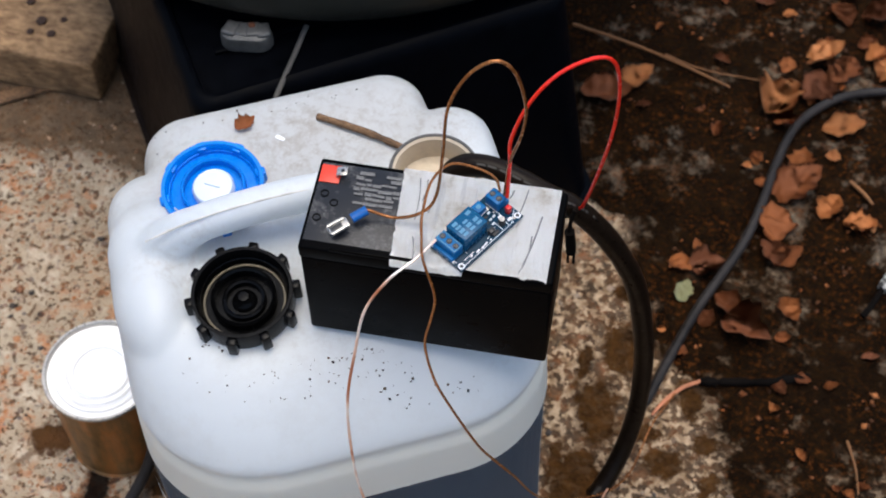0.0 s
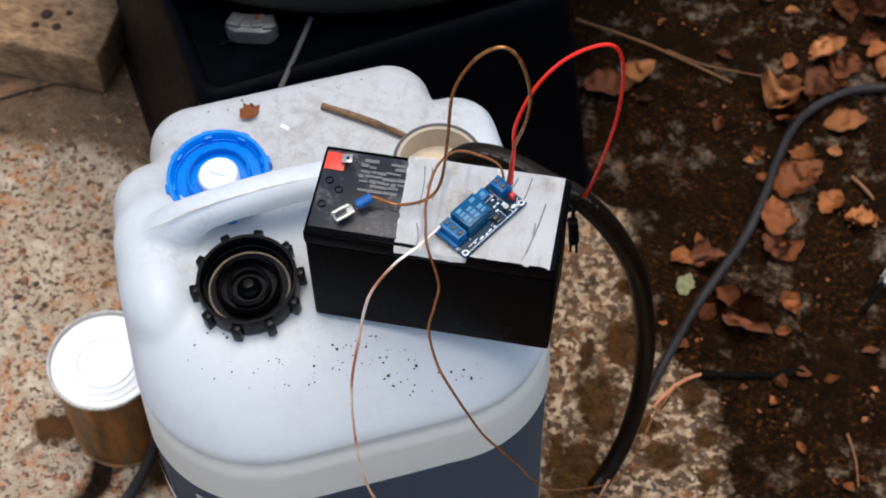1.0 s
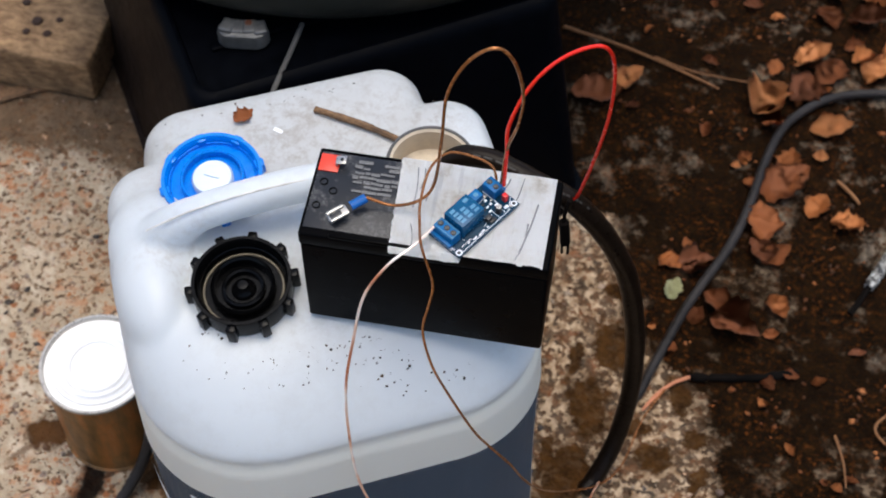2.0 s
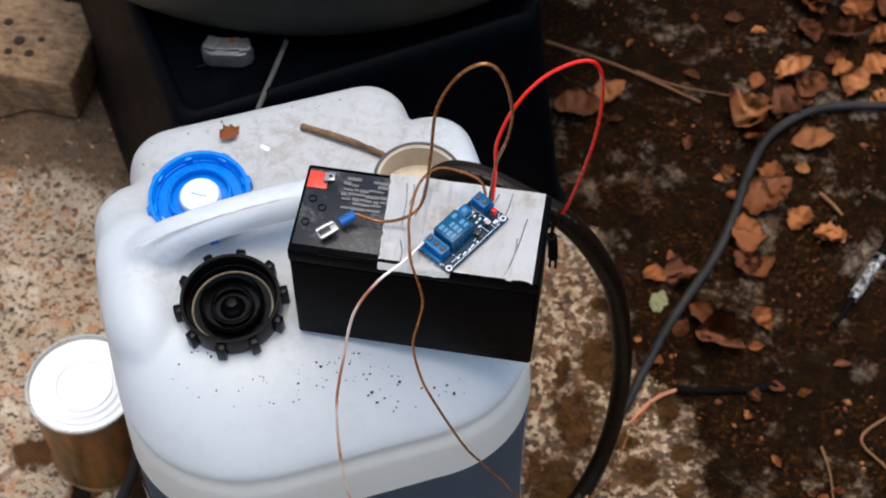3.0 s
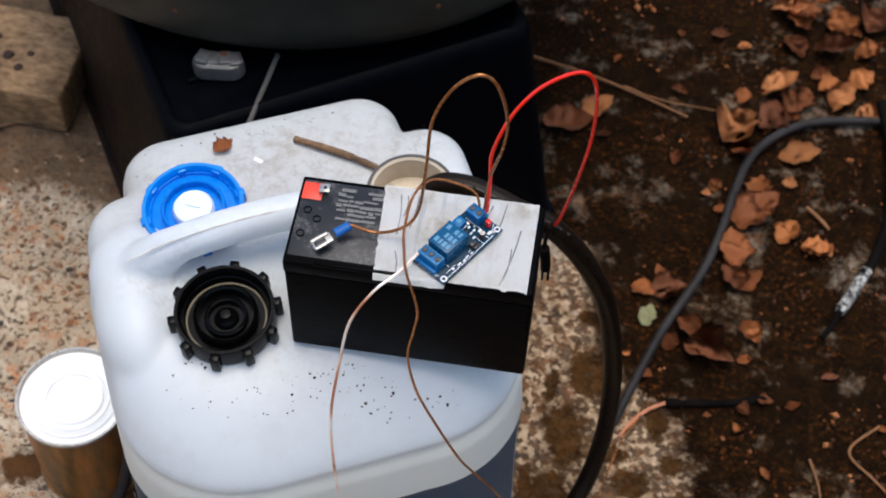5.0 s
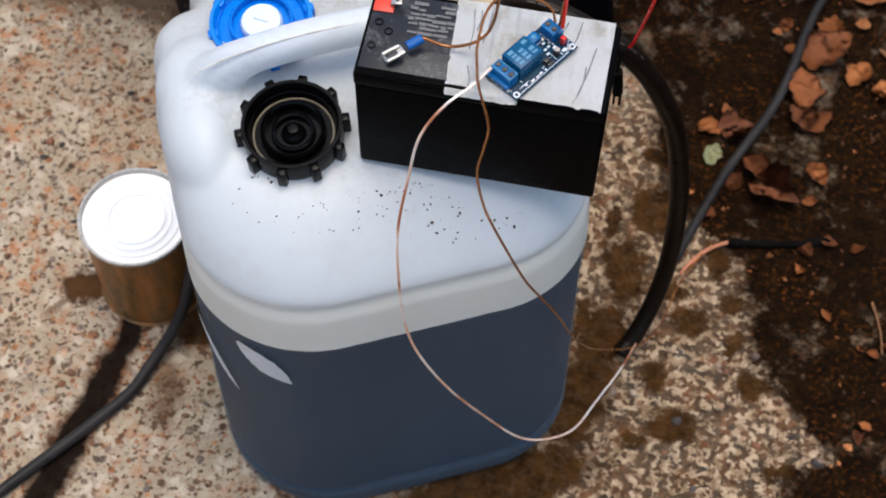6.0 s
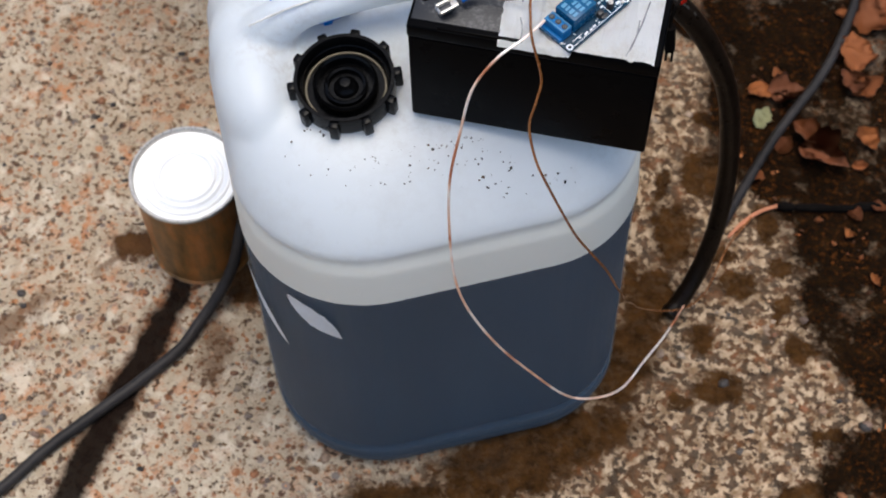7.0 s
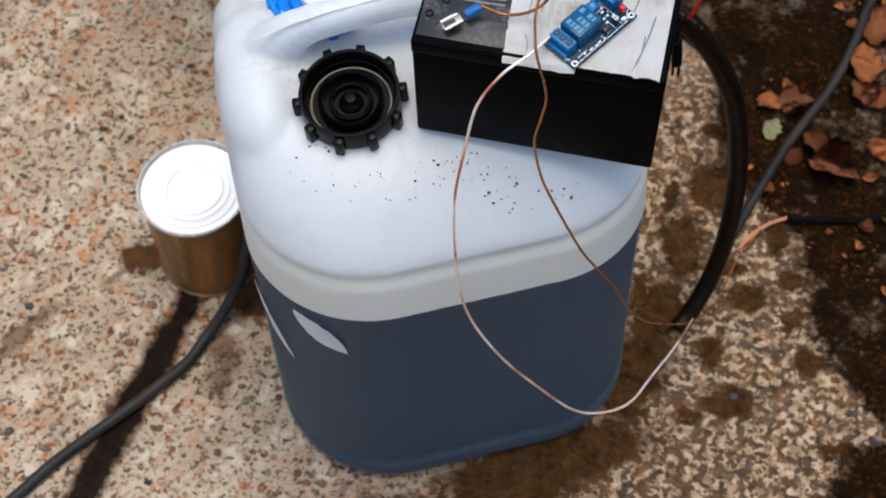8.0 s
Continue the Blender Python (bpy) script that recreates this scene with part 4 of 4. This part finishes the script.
hang = tube([(0.0805, 0.0125, 0.5125), (0.070, -0.004, 0.512), (0.057, -0.018, 0.508), (0.045, -0.032, 0.492), (0.040, -0.045, 0.461), (0.036, -0.056, 0.425), (0.037, -0.065, 0.384),
             (0.041, -0.070, 0.326), (0.051, -0.072, 0.283), (0.072, -0.070, 0.231), (0.097, -0.064, 0.182), (0.124, -0.055, 0.132), (0.146, -0.045, 0.114),
             (0.166, -0.028, 0.105), (0.180, 0.005, 0.092), (0.195, 0.045, 0.070), (0.207, 0.092, 0.034)], 0.00092, 8, 8)
tagged(link("copper_wire", hang, PINK_WIRE), "thin bare copper wire hanging in front of the can", "wire")
red = tube([(0.1165, 0.0455, 0.517), (0.117, 0.048, 0.547), (0.117, 0.050, 0.569), (0.126, 0.055, 0.598), (0.140, 0.062, 0.617), (0.157, 0.070, 0.624), (0.168, 0.077, 0.616),
            (0.173, 0.083, 0.589), (0.173, 0.090, 0.543), (0.168, 0.097, 0.492), (0.160, 0.103, 0.440), (0.156, 0.108, 0.424)], 0.00115, 8, 8)
tagged(link("red_wire", red, RED_WIRE), "red insulated wire arching from the board behind the battery", "wire")
connector = thing("wire_connector", "small blue crimped connector hanging behind the battery", "connector")
part("sleeve", tube([(0.1525, 0.094, 0.417), (0.1540, 0.094, 0.404), (0.1548, 0.094, 0.393)], 0.0036, 12, 4), DIRTY_BLACK, connector)
part("tail", tube([(0.1540, 0.101, 0.432), (0.1525, 0.097, 0.424), (0.1525, 0.094, 0.416)], 0.0014, 8, 4), DIRTY_BLACK, connector)
for dx in (-0.002, 0.002):
    part("pin", tube([(0.1548 + dx, 0.094, 0.394), (0.1551 + dx, 0.0935, 0.387), (0.1553 + dx, 0.093, 0.381)], 0.0009, 6, 3), DIRTY_BLACK, connector)

HOSE_LINE = [(0.064, 0.118, 0.398), (0.067, 0.119, 0.424), (0.078, 0.120, 0.438), (0.096, 0.119, 0.441), (0.117, 0.114, 0.438), (0.135, 0.110, 0.432), (0.153, 0.110, 0.422), (0.173, 0.117, 0.388),
             (0.190, 0.127, 0.342), (0.203, 0.138, 0.290), (0.213, 0.146, 0.225), (0.220, 0.152, 0.150), (0.221, 0.146, 0.080), (0.215, 0.130, 0.036), (0.204, 0.108, 0.0115), (0.196, 0.094, 0.0075)]
hose = thing("rubber_hose", "black wet rubber hose curving from the can's neck to the ground", "hose")
part("hose_tube", tube(HOSE_LINE, 0.0079, 18, 8, wobble=0.03), HOSE, hose)
# worn pale lettering along the hose, as plain bars
line = spline(HOSE_LINE, 8)
for k in range(20, 52):
    if k % 3 == 2:
        continue
    d = (line[k + 1] - line[k]).normalized()
    side = d.cross(Vector((0, 0, 1))).normalized()
    up = (side.cross(d)).normalized()
    out = (up * 0.75 - Vector((0, 1, 0)) * 0.45)
    out = (out - d * out.dot(d)).normalized()
    turn = Matrix((d, out.cross(d), out)).transposed().to_4x4()
    part("print_bar", box(0.0032, 0.0014, 0.0003, (0, 0, 0.0078)), HOSE_INK, hose, m=Matrix.Translation(line[k]) @ turn)
tagged(link("grey_cable", tube([(0.2225, 0.182, 0.008), (0.228, 0.191, 0.008), (0.233, 0.201, 0.008), (0.245, 0.238, 0.008), (0.269, 0.304, 0.009), (0.301, 0.373, 0.012), (0.316, 0.422, 0.014), (0.328, 0.479, 0.014),
                                (0.344, 0.528, 0.012), (0.371, 0.562, 0.010), (0.404, 0.583, 0.009), (0.455, 0.595, 0.008), (0.52, 0.60, 0.008)],
                               0.0045, 14, 8, wobble=0.03), CABLE), "grey rubber cable snaking over leaves", "cable")
tagged(link("grey_cable", tube([(-0.165, 0.205, 0.007), (-0.176, 0.155, 0.025), (-0.1825, 0.115, 0.060), (-0.1775, 0.070, 0.082), (-0.1840, 0.0465, 0.046), (-0.1955, 0.0265, 0.020), (-0.208, 0.001, 0.008), (-0.218, -0.026, 0.006),
                                (-0.247, -0.068, 0.006), (-0.300, -0.137, 0.006), (-0.332, -0.187, 0.006), (-0.40, -0.27, 0.006)], 0.0052, 14, 8, wobble=0.03), CABLE),
       "grey rubber cable trailing past the tin", "cable")
stub = thing("stripped_cable", "dirty black cable with a stripped copper end on the mud", "cable")
part("sheath", tube([(0.277, 0.226, 0.0050), (0.305, 0.231, 0.0035), (0.34, 0.238, 0.002), (0.375, 0.250, 0.0005)], 0.0037, 12, 8, wobble=0.6), DIRTY_BLACK, stub)
for k in range(3):
    part("strand", tube([(0.278, 0.225 + 0.001 * k, 0.006), (0.262, 0.215 + 0.0012 * k, 0.0055), (0.248, 0.199 + 0.0018 * k, 0.005), (0.238, 0.184 + 0.001 * k, 0.004)],
                        0.0010, 6, 5), COPPER, stub, "bare copper strands")
plug = thing("taped_cable_end", "black cable end wrapped in dirty white tape", "cable")
part("sheath", tube([(0.475, 0.62, 0.012), (0.484, 0.55, 0.014), (0.482, 0.47, 0.012), (0.468, 0.418, 0.010), (0.457, 0.397, 0.009)], 0.0055, 12, 8), DIRTY_BLACK, plug)
part("tape_wrap", tube([(0.461, 0.404, 0.009), (0.448, 0.376, 0.008), (0.436, 0.352, 0.007)], 0.0056, 14, 8, wobble=0.25), WHITE_TAPE, plug, "grubby white wrapping")
part("cable_tail", tube([(0.437, 0.354, 0.007), (0.428, 0.335, 0.005), (0.420, 0.322, 0.003)], 0.0030, 8, 5), DIRTY_BLACK, plug)

# ---- tin beside the can ----
tin = thing("tin_can", "rusty food tin standing upside down with a bright lid", "tin", m=pose(-0.2295, 0.0885, 0))
TR, TH = 0.0475, 0.114
ribs = [(0.0, 0.0015), (TR - 0.003, 0.0015), (TR, 0.0), (TR + 0.0008, 0.0025), (TR - 0.001, 0.004)]
for k in range(9):
    z = 0.028 + k * 0.0065
    ribs += [(TR - 0.001, z), (TR - 0.0016, z + 0.003)]
ribs += [(TR - 0.001, 0.092), (TR - 0.001, TH - 0.004), (TR + 0.0009, TH - 0.003)]
part("tin_wall", lathe(ribs, 64), RUST_TIN, tin, "brown rusted side")
part("tin_rim", lathe([(TR - 0.001, TH - 0.004), (TR + 0.0009, TH - 0.003), (TR + 0.0012, TH - 0.001), (TR + 0.0004, TH + 0.0004), (TR - 0.0012, TH + 0.0004), (TR - 0.0022, TH - 0.001), (TR - 0.0026, TH - 0.004)], 72),
     TIN_METAL, tin, "rolled steel rim")
lid = [(TR - 0.0025, TH - 0.0040), (TR - 0.008, TH - 0.0042)]
for r in (0.037, 0.030, 0.024):
    lid += [(r + 0.0022, TH - 0.0042), (r + 0.0010, TH - 0.0030), (r - 0.0010, TH - 0.0030), (r - 0.0022, TH - 0.0040)]
lid += [(0.012, TH - 0.0038), (0.0, TH - 0.0036)]
part("tin_lid", lathe(lid, 72), LID, tin, "bright ringed lid")

# ---- black bin behind, with a grey drum on it ----
bin_ob = thing("plastic_bin", "black plastic bin standing upside down behind the can", "bin", m=pose(-0.1645, 0.2465, 0, 0, 0, 31.3))
BW, BD, BH = 0.328, 0.46, 0.28


def bin_wall():
    return loft(BW / 2, BD / 2, 0.020, [(0.0, -0.035), (0.010, -0.035), (0.013, -0.030), (BH * 0.5, -0.016), (BH - 0.012, -0.002), (BH - 0.005, 0.0), (BH - 0.001, 0.003), (BH + 0.001, 0.008),
                                       (BH, 0.011), (BH - 0.006, 0.013), (BH - 0.008, 0.03)], BW / 2, BD / 2)


part("bin_wall", bin_wall(), BIN, bin_ob)
for k in range(3):
    part("bin_rib", box(BW * 0.8, 0.006, 0.004, (BW / 2, 0.06 + 0.055 * k, BH - 0.0085), 0.0015), BIN, bin_ob)
drum = thing("metal_drum", "shallow grey-green painted metal drum standing on the black bin", "drum", m=pose(-0.130, 0.666, BH - 0.005))
part("drum_base", lathe([(0.0, 0.0045), (0.270, 0.0045), (0.300, 0.006), (0.318, 0.013), (0.328, 0.026), (0.332, 0.040), (0.3318, 0.052)], 96), DRUM, drum, "rolled bottom edge")
part("drum_wall", lathe([(0.3317, 0.0515), (0.3316, 0.056), (0.331, 0.13), (0.335, 0.136), (0.335, 0.146), (0.32, 0.149), (0.0, 0.147)], 96), DRUM, drum)
for turn in (222, 262, 300):
    a = radians(turn)
    part("rivet", lathe([(0.0, 0.0018), (0.0022, 0.0015), (0.0032, 0.0)], 14), RUST, drum, "small rusty rivet",
         m=Matrix.Translation((0.3305 * math.cos(a), 0.3305 * math.sin(a), 0.058)) @ Euler((radians(90), 0, a + radians(90))).to_matrix().to_4x4())
lug = thing("pipe_lug", "cast zinc lug bolted under the drum", "bracket", m=pose(-0.1425, 0.3290, BH - 0.008, 0, 0, 6) @ Matrix.Scale(0.95, 4))
part("lug_body", loft(0.023, 0.011, 0.008, [(0.0, 0.003), (0.003, 0.0), (0.013, 0.0), (0.017, 0.001), (0.019, 0.004)]), ZINC, lug)
for x, tall in ((-0.013, 0.004), (-0.004, 0.0026), (0.006, 0.0036), (0.015, 0.0028)):
    part("lug_crest", box(0.0125, 0.015, tall + 0.002, (x, 0.001, 0.0160), 0.0020, 3, turn=x * 1300), ZINC, lug)
part("lug_bolt", lathe([(0.0, 0.0016), (0.0034, 0.0014), (0.004, 0.0)], 6, (0.005, 0.004, 0.0205)), RUST, lug, "rusty bolt head")
tagged(link("metal_rod", tube([(-0.0975, 0.352, BH - 0.002), (-0.100, 0.326, BH - 0.003), (-0.1025, 0.295, BH - 0.001), (-0.1035, 0.268, BH + 0.003)], 0.0022, 10, 6), ROD), "thin grey rod lying on the bin", "rod")

# ---- timber block ----
block = box(0.20, 0.11, 0.058, (0, 0, 0), 0.004, 2)
bmesh.ops.subdivide_edges(block, edges=block.edges[:], cuts=4, use_grid_fill=True)
for v in block.verts:
    v.co += 0.0025 * Vector((noise.noise(v.co * 30), noise.noise(v.co * 30 + Vector((9, 0, 0))), noise.noise(v.co * 30 + Vector((0, 9, 0))) * 0.6))
timber = tagged(link("timber_block", block, WOOD, m=pose(-0.456, 0.505, 0.001, 0, 0, -3)), "weathered brown timber block lying on the concrete", "wood block")
for x, y, size in ((0.030, -0.010, 0.006), (0.046, -0.024, 0.005), (0.024, -0.026, 0.004), (0.052, -0.004, 0.004), (0.010, 0.012, 0.005)):
    part("knot_hole", lathe([(0.0, 0.0022), (size * 0.8, 0.0020), (size, 0.0006), (size * 1.02, -0.001)], 12, (x, y, 0.0575)), KNOT, timber, "dark knot hole")
tagged(link("bark_strip", box(0.09, 0.016, 0.004, (0, 0, 0), 0.002), TWIG, m=pose(-0.455, 0.435, 0.001, 0, 0, 30)), "rusty strip of bark beside the block", "bark")


# ---- leaves and litter ----
def leaf_mesh(seed, lobes, length):
    """A curled, lobed dry leaf with a midrib."""
    rng = random.Random(seed)
    bm = bmesh.new()
    n, half = 18, 5
    curl, twist, fold = rng.uniform(0.3, 1.1), rng.uniform(-0.8, 0.8), rng.uniform(0.0, 0.45)
    rows = []
    for i in range(n + 1):
        f = i / n
        w = 0.44 * math.sin(math.pi * f ** 0.8) ** 0.95 * (1 + 0.10 * math.cos(lobes * 2 * math.pi * f + seed)) * 0.80 + 0.008
        row = []
        for j in range(-half, half + 1):
            s = j / half
            jag = 1 + 0.22 * noise.noise(Vector((f * 7, s * 2, seed * 1.7))) + 0.22 * noise.noise(Vector((f * 19, s * 1.5, seed * 2.3)))
            x, y = (f - 0.5), s * w * jag
            z = curl * (abs(y) ** 1.6) * 1.3 + fold * max(0.0, f - 0.55) ** 1.5 * 2.2 + 0.10 * math.sin(f * 3.1) + twist * y * (f - 0.5) + 0.10 * noise.noise(Vector((x * 5, y * 5, seed))) + 0.03 * noise.noise(Vector((x * 14, y * 14, seed + 5)))
            row.append(bm.verts.new((x * length, y * length, max(0, z + 0.05) * length + 0.0006)))
        rows.append(row)
    for a, b in zip(rows, rows[1:]):
        for j in range(2 * half):
            bm.faces.new((a[j], b[j], b[j + 1], a[j + 1]))
    bmesh.ops.solidify(bm, geom=bm.faces[:], thickness=0.0005)
    return bm


LEAF_SET = []
for s in range(8):
    holder = leaf_mesh(11 + s, 2 + s % 3, 1.0)
    me = bpy.data.meshes.new("leaf")
    holder.to_mesh(me)
    holder.free()
    me.materials.append(LEAF)
    for p in me.polygons:
        p.use_smooth = True
    LEAF_SET.append(me)
# leaves that lie on the mud: x, y, length, turn
NEAR_LEAVES = [(0.149, 0.543, 0.048, 10), (0.182, 0.568, 0.038, 40), (0.19, 0.535, 0.015, 0), (0.263, 0.609, 0.017, -10), (0.325, 0.564, 0.048, 60), (0.331, 0.612, 0.02, 80),
    (0.365, 0.586, 0.049, 50), (0.335, 0.536, 0.027, 0), (0.393, 0.542, 0.04, 10), (0.375, 0.742, 0.035, 0), (0.434, 0.731, 0.045, 100), (0.428, 0.695, 0.044, -10),
    (0.464, 0.694, 0.03, 30), (0.438, 0.626, 0.038, 60), (0.465, 0.607, 0.029, 20), (0.352, 0.461, 0.053, 40), (0.354, 0.491, 0.03, 80), (0.329, 0.413, 0.041, 100),
    (0.384, 0.439, 0.03, 60), (0.412, 0.423, 0.029, 0)]
BROKEN_LEAVES = [(0.247, 0.35, 0.025, -30), (0.27, 0.353, 0.034, 20), (0.297, 0.31, 0.035, -40), (0.277, 0.295, 0.018, 60), (0.312, 0.285, 0.045, -20), (0.353, 0.317, 0.029, -60),
    (0.33, 0.376, 0.032, -70), (0.347, 0.376, 0.03, 40), (0.349, 0.287, 0.014, 0), (0.349, 0.233, 0.017, -50), (0.368, 0.245, 0.015, -8), (0.429, 0.279, 0.015, 0),
    (0.317, 0.459, 0.016, 0), (0.302, 0.696, 0.019, 0), (0.33, 0.684, 0.015, 0), (0.266, 0.518, 0.017, 80), (0.413, 0.657, 0.02, 10), (0.455, 0.656, 0.031, 40),
    (0.467, 0.741, 0.042, 70), (0.392, 0.74, 0.035, 20)]
rng = random.Random(3)
SCRAPS = []
while len(SCRAPS) < 38:
    x, y = rng.uniform(0.16, 0.56), rng.uniform(0.02, 0.80)
    if in_mud(x, y, 0.01) and noise.noise(Vector((x * 11, y * 11, 4))) > 0.02:
        SCRAPS.append((x, y, rng.uniform(0.007, 0.015), rng.uniform(0, 360)))
# the thicker drift of leaves farther off
DRIFT = [(rng.uniform(0.37, 0.58), rng.uniform(0.58, 0.92), rng.uniform(0.022, 0.044), rng.uniform(0, 360)) for k in range(22)]
for k, (x, y, size, turn) in enumerate(NEAR_LEAVES + BROKEN_LEAVES + DRIFT + SCRAPS):
    ob = new("fallen_leaf", LEAF_SET[(k * 5 + k // 6) % 8])
    ob.matrix_basis = pose(x, y, 0.001, rng.uniform(-16, 16), rng.uniform(-16, 16), turn) @ Matrix.Diagonal((size * 1.1, size * rng.uniform(0.9, 1.35), size * rng.uniform(0.9, 1.5), 1))
    tagged(ob, "curled orange-brown dead leaf lying on wet mud" if size > 0.03 else "small broken dead leaf on wet mud", "leaf", "fallen leaves")
pale = new("fallen_leaf", bpy.data.meshes.new("pale_leaf"))
holder = leaf_mesh(31, 2, 0.025)
holder.to_mesh(pale.data)
holder.free()
pale.data.materials.append(PALE_LEAF)
pale.matrix_basis = pose(0.252, 0.321, 0.001, 10, 0, 75)
tagged(pale, "small pale green leaf under the cable", "leaf", "fallen leaves")


def stick(name, pts, r, mat, label, cat="twig"):
    return tagged(link(name, tube(pts, r, 8, 6, wobble=0.25, taper=0.6), mat), label, cat)


stick("straw_stem", [(0.105, 0.628, 0.006), (0.165, 0.612, 0.007), (0.215, 0.596, 0.006), (0.275, 0.574, 0.003)], 0.0018, STRAW, "long dry straw stem on the mud", "stem")
stick("straw_stem", [(0.205, 0.604, 0.005), (0.245, 0.592, 0.004), (0.305, 0.588, 0.003)], 0.0010, STRAW, "thin dry straw stem on the mud", "stem")
stick("twig", [(0.402, 0.475, 0.004), (0.415, 0.462, 0.005), (0.425, 0.452, 0.003)], 0.0022, STRAW, "short pale twig on the mud")
stick("twig", [(0.412, 0.190, 0.003), (0.420, 0.165, 0.004), (0.424, 0.140, 0.003)], 0.0013, STRAW, "thin dry twig on the mud")
stick("twig", [(0.475, 0.235, 0.003), (0.447, 0.203, 0.005), (0.470, 0.178, 0.004), (0.50, 0.150, 0.003)], 0.0014, STRAW, "bent dry twig on the mud")
tagged(link("twig", tube([(-0.035, 0.1655, 0.4075), (-0.015, 0.161, 0.4085), (0.008, 0.1555, 0.4085), (0.037, 0.1465, 0.4075)], 0.0026, 10, 8, wobble=0.3, taper=0.85), TWIG), "brown broken twig lying on the can", "twig")
bark = new("leaf_scrap", LEAF_SET[2])
bark.matrix_basis = pose(-0.085, 0.151, 0.4045, 10, 20, 60) @ Matrix.Scale(0.018, 4)
tagged(bark, "small curled brown leaf scrap on the can", "leaf")
tagged(link("paper_fleck", box(0.007, 0.003, 0.0006, (0, 0, 0), 0.0002), LABEL_PAPER, m=pose(-0.057, 0.144, 0.4052, 0, 0, -20)), "tiny white fleck lying on the can", "fleck")

def on_deck(rng):
    """Places on the can's flat top and its front slope, clear of the battery."""
    if rng.random() < 0.16:
        x, y = rng.uniform(-0.02, 0.150), -0.003 - abs(rng.gauss(0, 0.016))
        q = CAN_POSE.inverted() @ Vector((x, y, 0))
        u, v = q.x, q.y
    else:
        u, v = rng.gauss(0.0, 0.05), rng.choice((rng.gauss(-0.004, 0.016), rng.gauss(-0.012, 0.012), rng.gauss(0.158, 0.024), rng.gauss(0.150, 0.030)))
    if not -0.09 < u < 0.14 or v > 0.192 or v < -0.058:
        return None
    z = float(np.interp(v, (-0.062, -0.050, -0.036, -0.020, 0.0, 0.023), (0.368, 0.3795, 0.389, 0.3965, 0.4015, DECK - 0.0005))) - 0.0007
    p = CAN_POSE @ Vector((u, v, z))
    return None if -0.002 < p.x < 0.153 and -0.002 < p.y < 0.067 else p


crumbs("dirt_specks", CRUMB, 560, on_deck, (0.0003, 0.0012), 8, "dark dirt specks scattered on the can top", "dirt")


def within(rows, x, y, grow=1.0):
    """Whether a place on the ground lies in one of the ellipses."""
    for (cx, cy), (rx, ry), turn in rows:
        c, k = math.cos(radians(turn)), math.sin(radians(turn))
        u, v = (x - cx) * c + (y - cy) * k, (y - cy) * c - (x - cx) * k
        if (u / rx) ** 2 + (v / ry) ** 2 < grow:
            return True
    return False


def on_mud(rng):
    x, y = rng.uniform(0.1, 0.62), rng.uniform(-0.15, 0.85)
    return Vector((x, y, 0.0008)) if in_mud(x, y, -0.008) and noise.noise(Vector((x * 16, y * 16, 2))) > 0.05 else None


def on_slab(rng):
    x, y = rng.uniform(-0.55, 0.42), rng.uniform(-0.30, 0.62)
    return Vector((x, y, 0.0)) if noise.noise(Vector((x * 9, y * 9, 0))) > -0.25 and not in_mud(x, y, -0.005) and not within(OIL_SHADE + DRIP + FAINT[:1], x, y, 1.15) else None


crumbs("leaf_litter", LITTER, 1900, on_mud, (0.0010, 0.0036), 4, "crumbled brown leaf litter on the mud", "litter", flat=0.2)
crumbs("gravel", PEBBLE, 2600, on_slab, (0.0011, 0.0042), 6, "small brown and grey stones set in the concrete", "gravel", flat=0.35)

# ---- larger stones set in the slab, each a piece of its own ----
STONES = []
for k in range(5):
    rng = random.Random(40 + k)
    bm = bmesh.new()
    bmesh.ops.create_icosphere(bm, subdivisions=1, radius=1)
    for v in bm.verts:
        v.co *= rng.uniform(0.75, 1.15)
        v.co.z *= 0.35
    me = bpy.data.meshes.new("stone")
    bm.to_mesh(me)
    bm.free()
    me.materials.append(STONE)
    for p in me.polygons:
        p.use_smooth = True
    STONES.append(me)
rng = random.Random(77)
PLACES = [(-0.375, -0.000), (-0.370, 0.214), (-0.143, -0.072), (-0.088, -0.110), (0.323, 0.032), (0.195, 0.059), (0.376, 0.027), (0.314, 0.117), (0.363, -0.040), (-0.341, -0.004), (-0.362, -0.049), (-0.276, -0.016), (-0.166, -0.036), (-0.062, -0.115), (-0.124, -0.123), (-0.318, -0.127), (-0.069, -0.096), (-0.220, -0.138), (-0.405, 0.192), (-0.310, 0.283), (0.378, 0.028), (0.253, 0.042), (-0.352, -0.118), (-0.142, -0.158)]
BIG = len(PLACES)
while len(PLACES) < 150:
    x, y = rng.uniform(-0.50, 0.40), rng.uniform(-0.27, 0.45)
    if not in_mud(x, y) and not within(OIL_SHADE, x, y, 1.05):
        PLACES.append((x, y))
for k, (x, y) in enumerate(PLACES):
    size = rng.uniform(0.0048, 0.0066) if k < BIG else rng.uniform(0.0024, 0.0044)
    ob = new("stone", STONES[k % 5])
    ob.parent = ground
    ob.matrix_basis = pose(x, y, 0.0002, rng.uniform(-12, 12), rng.uniform(-12, 12), rng.uniform(0, 360)) @ Matrix.Diagonal((size, size * rng.uniform(0.6, 0.95), size, 1))
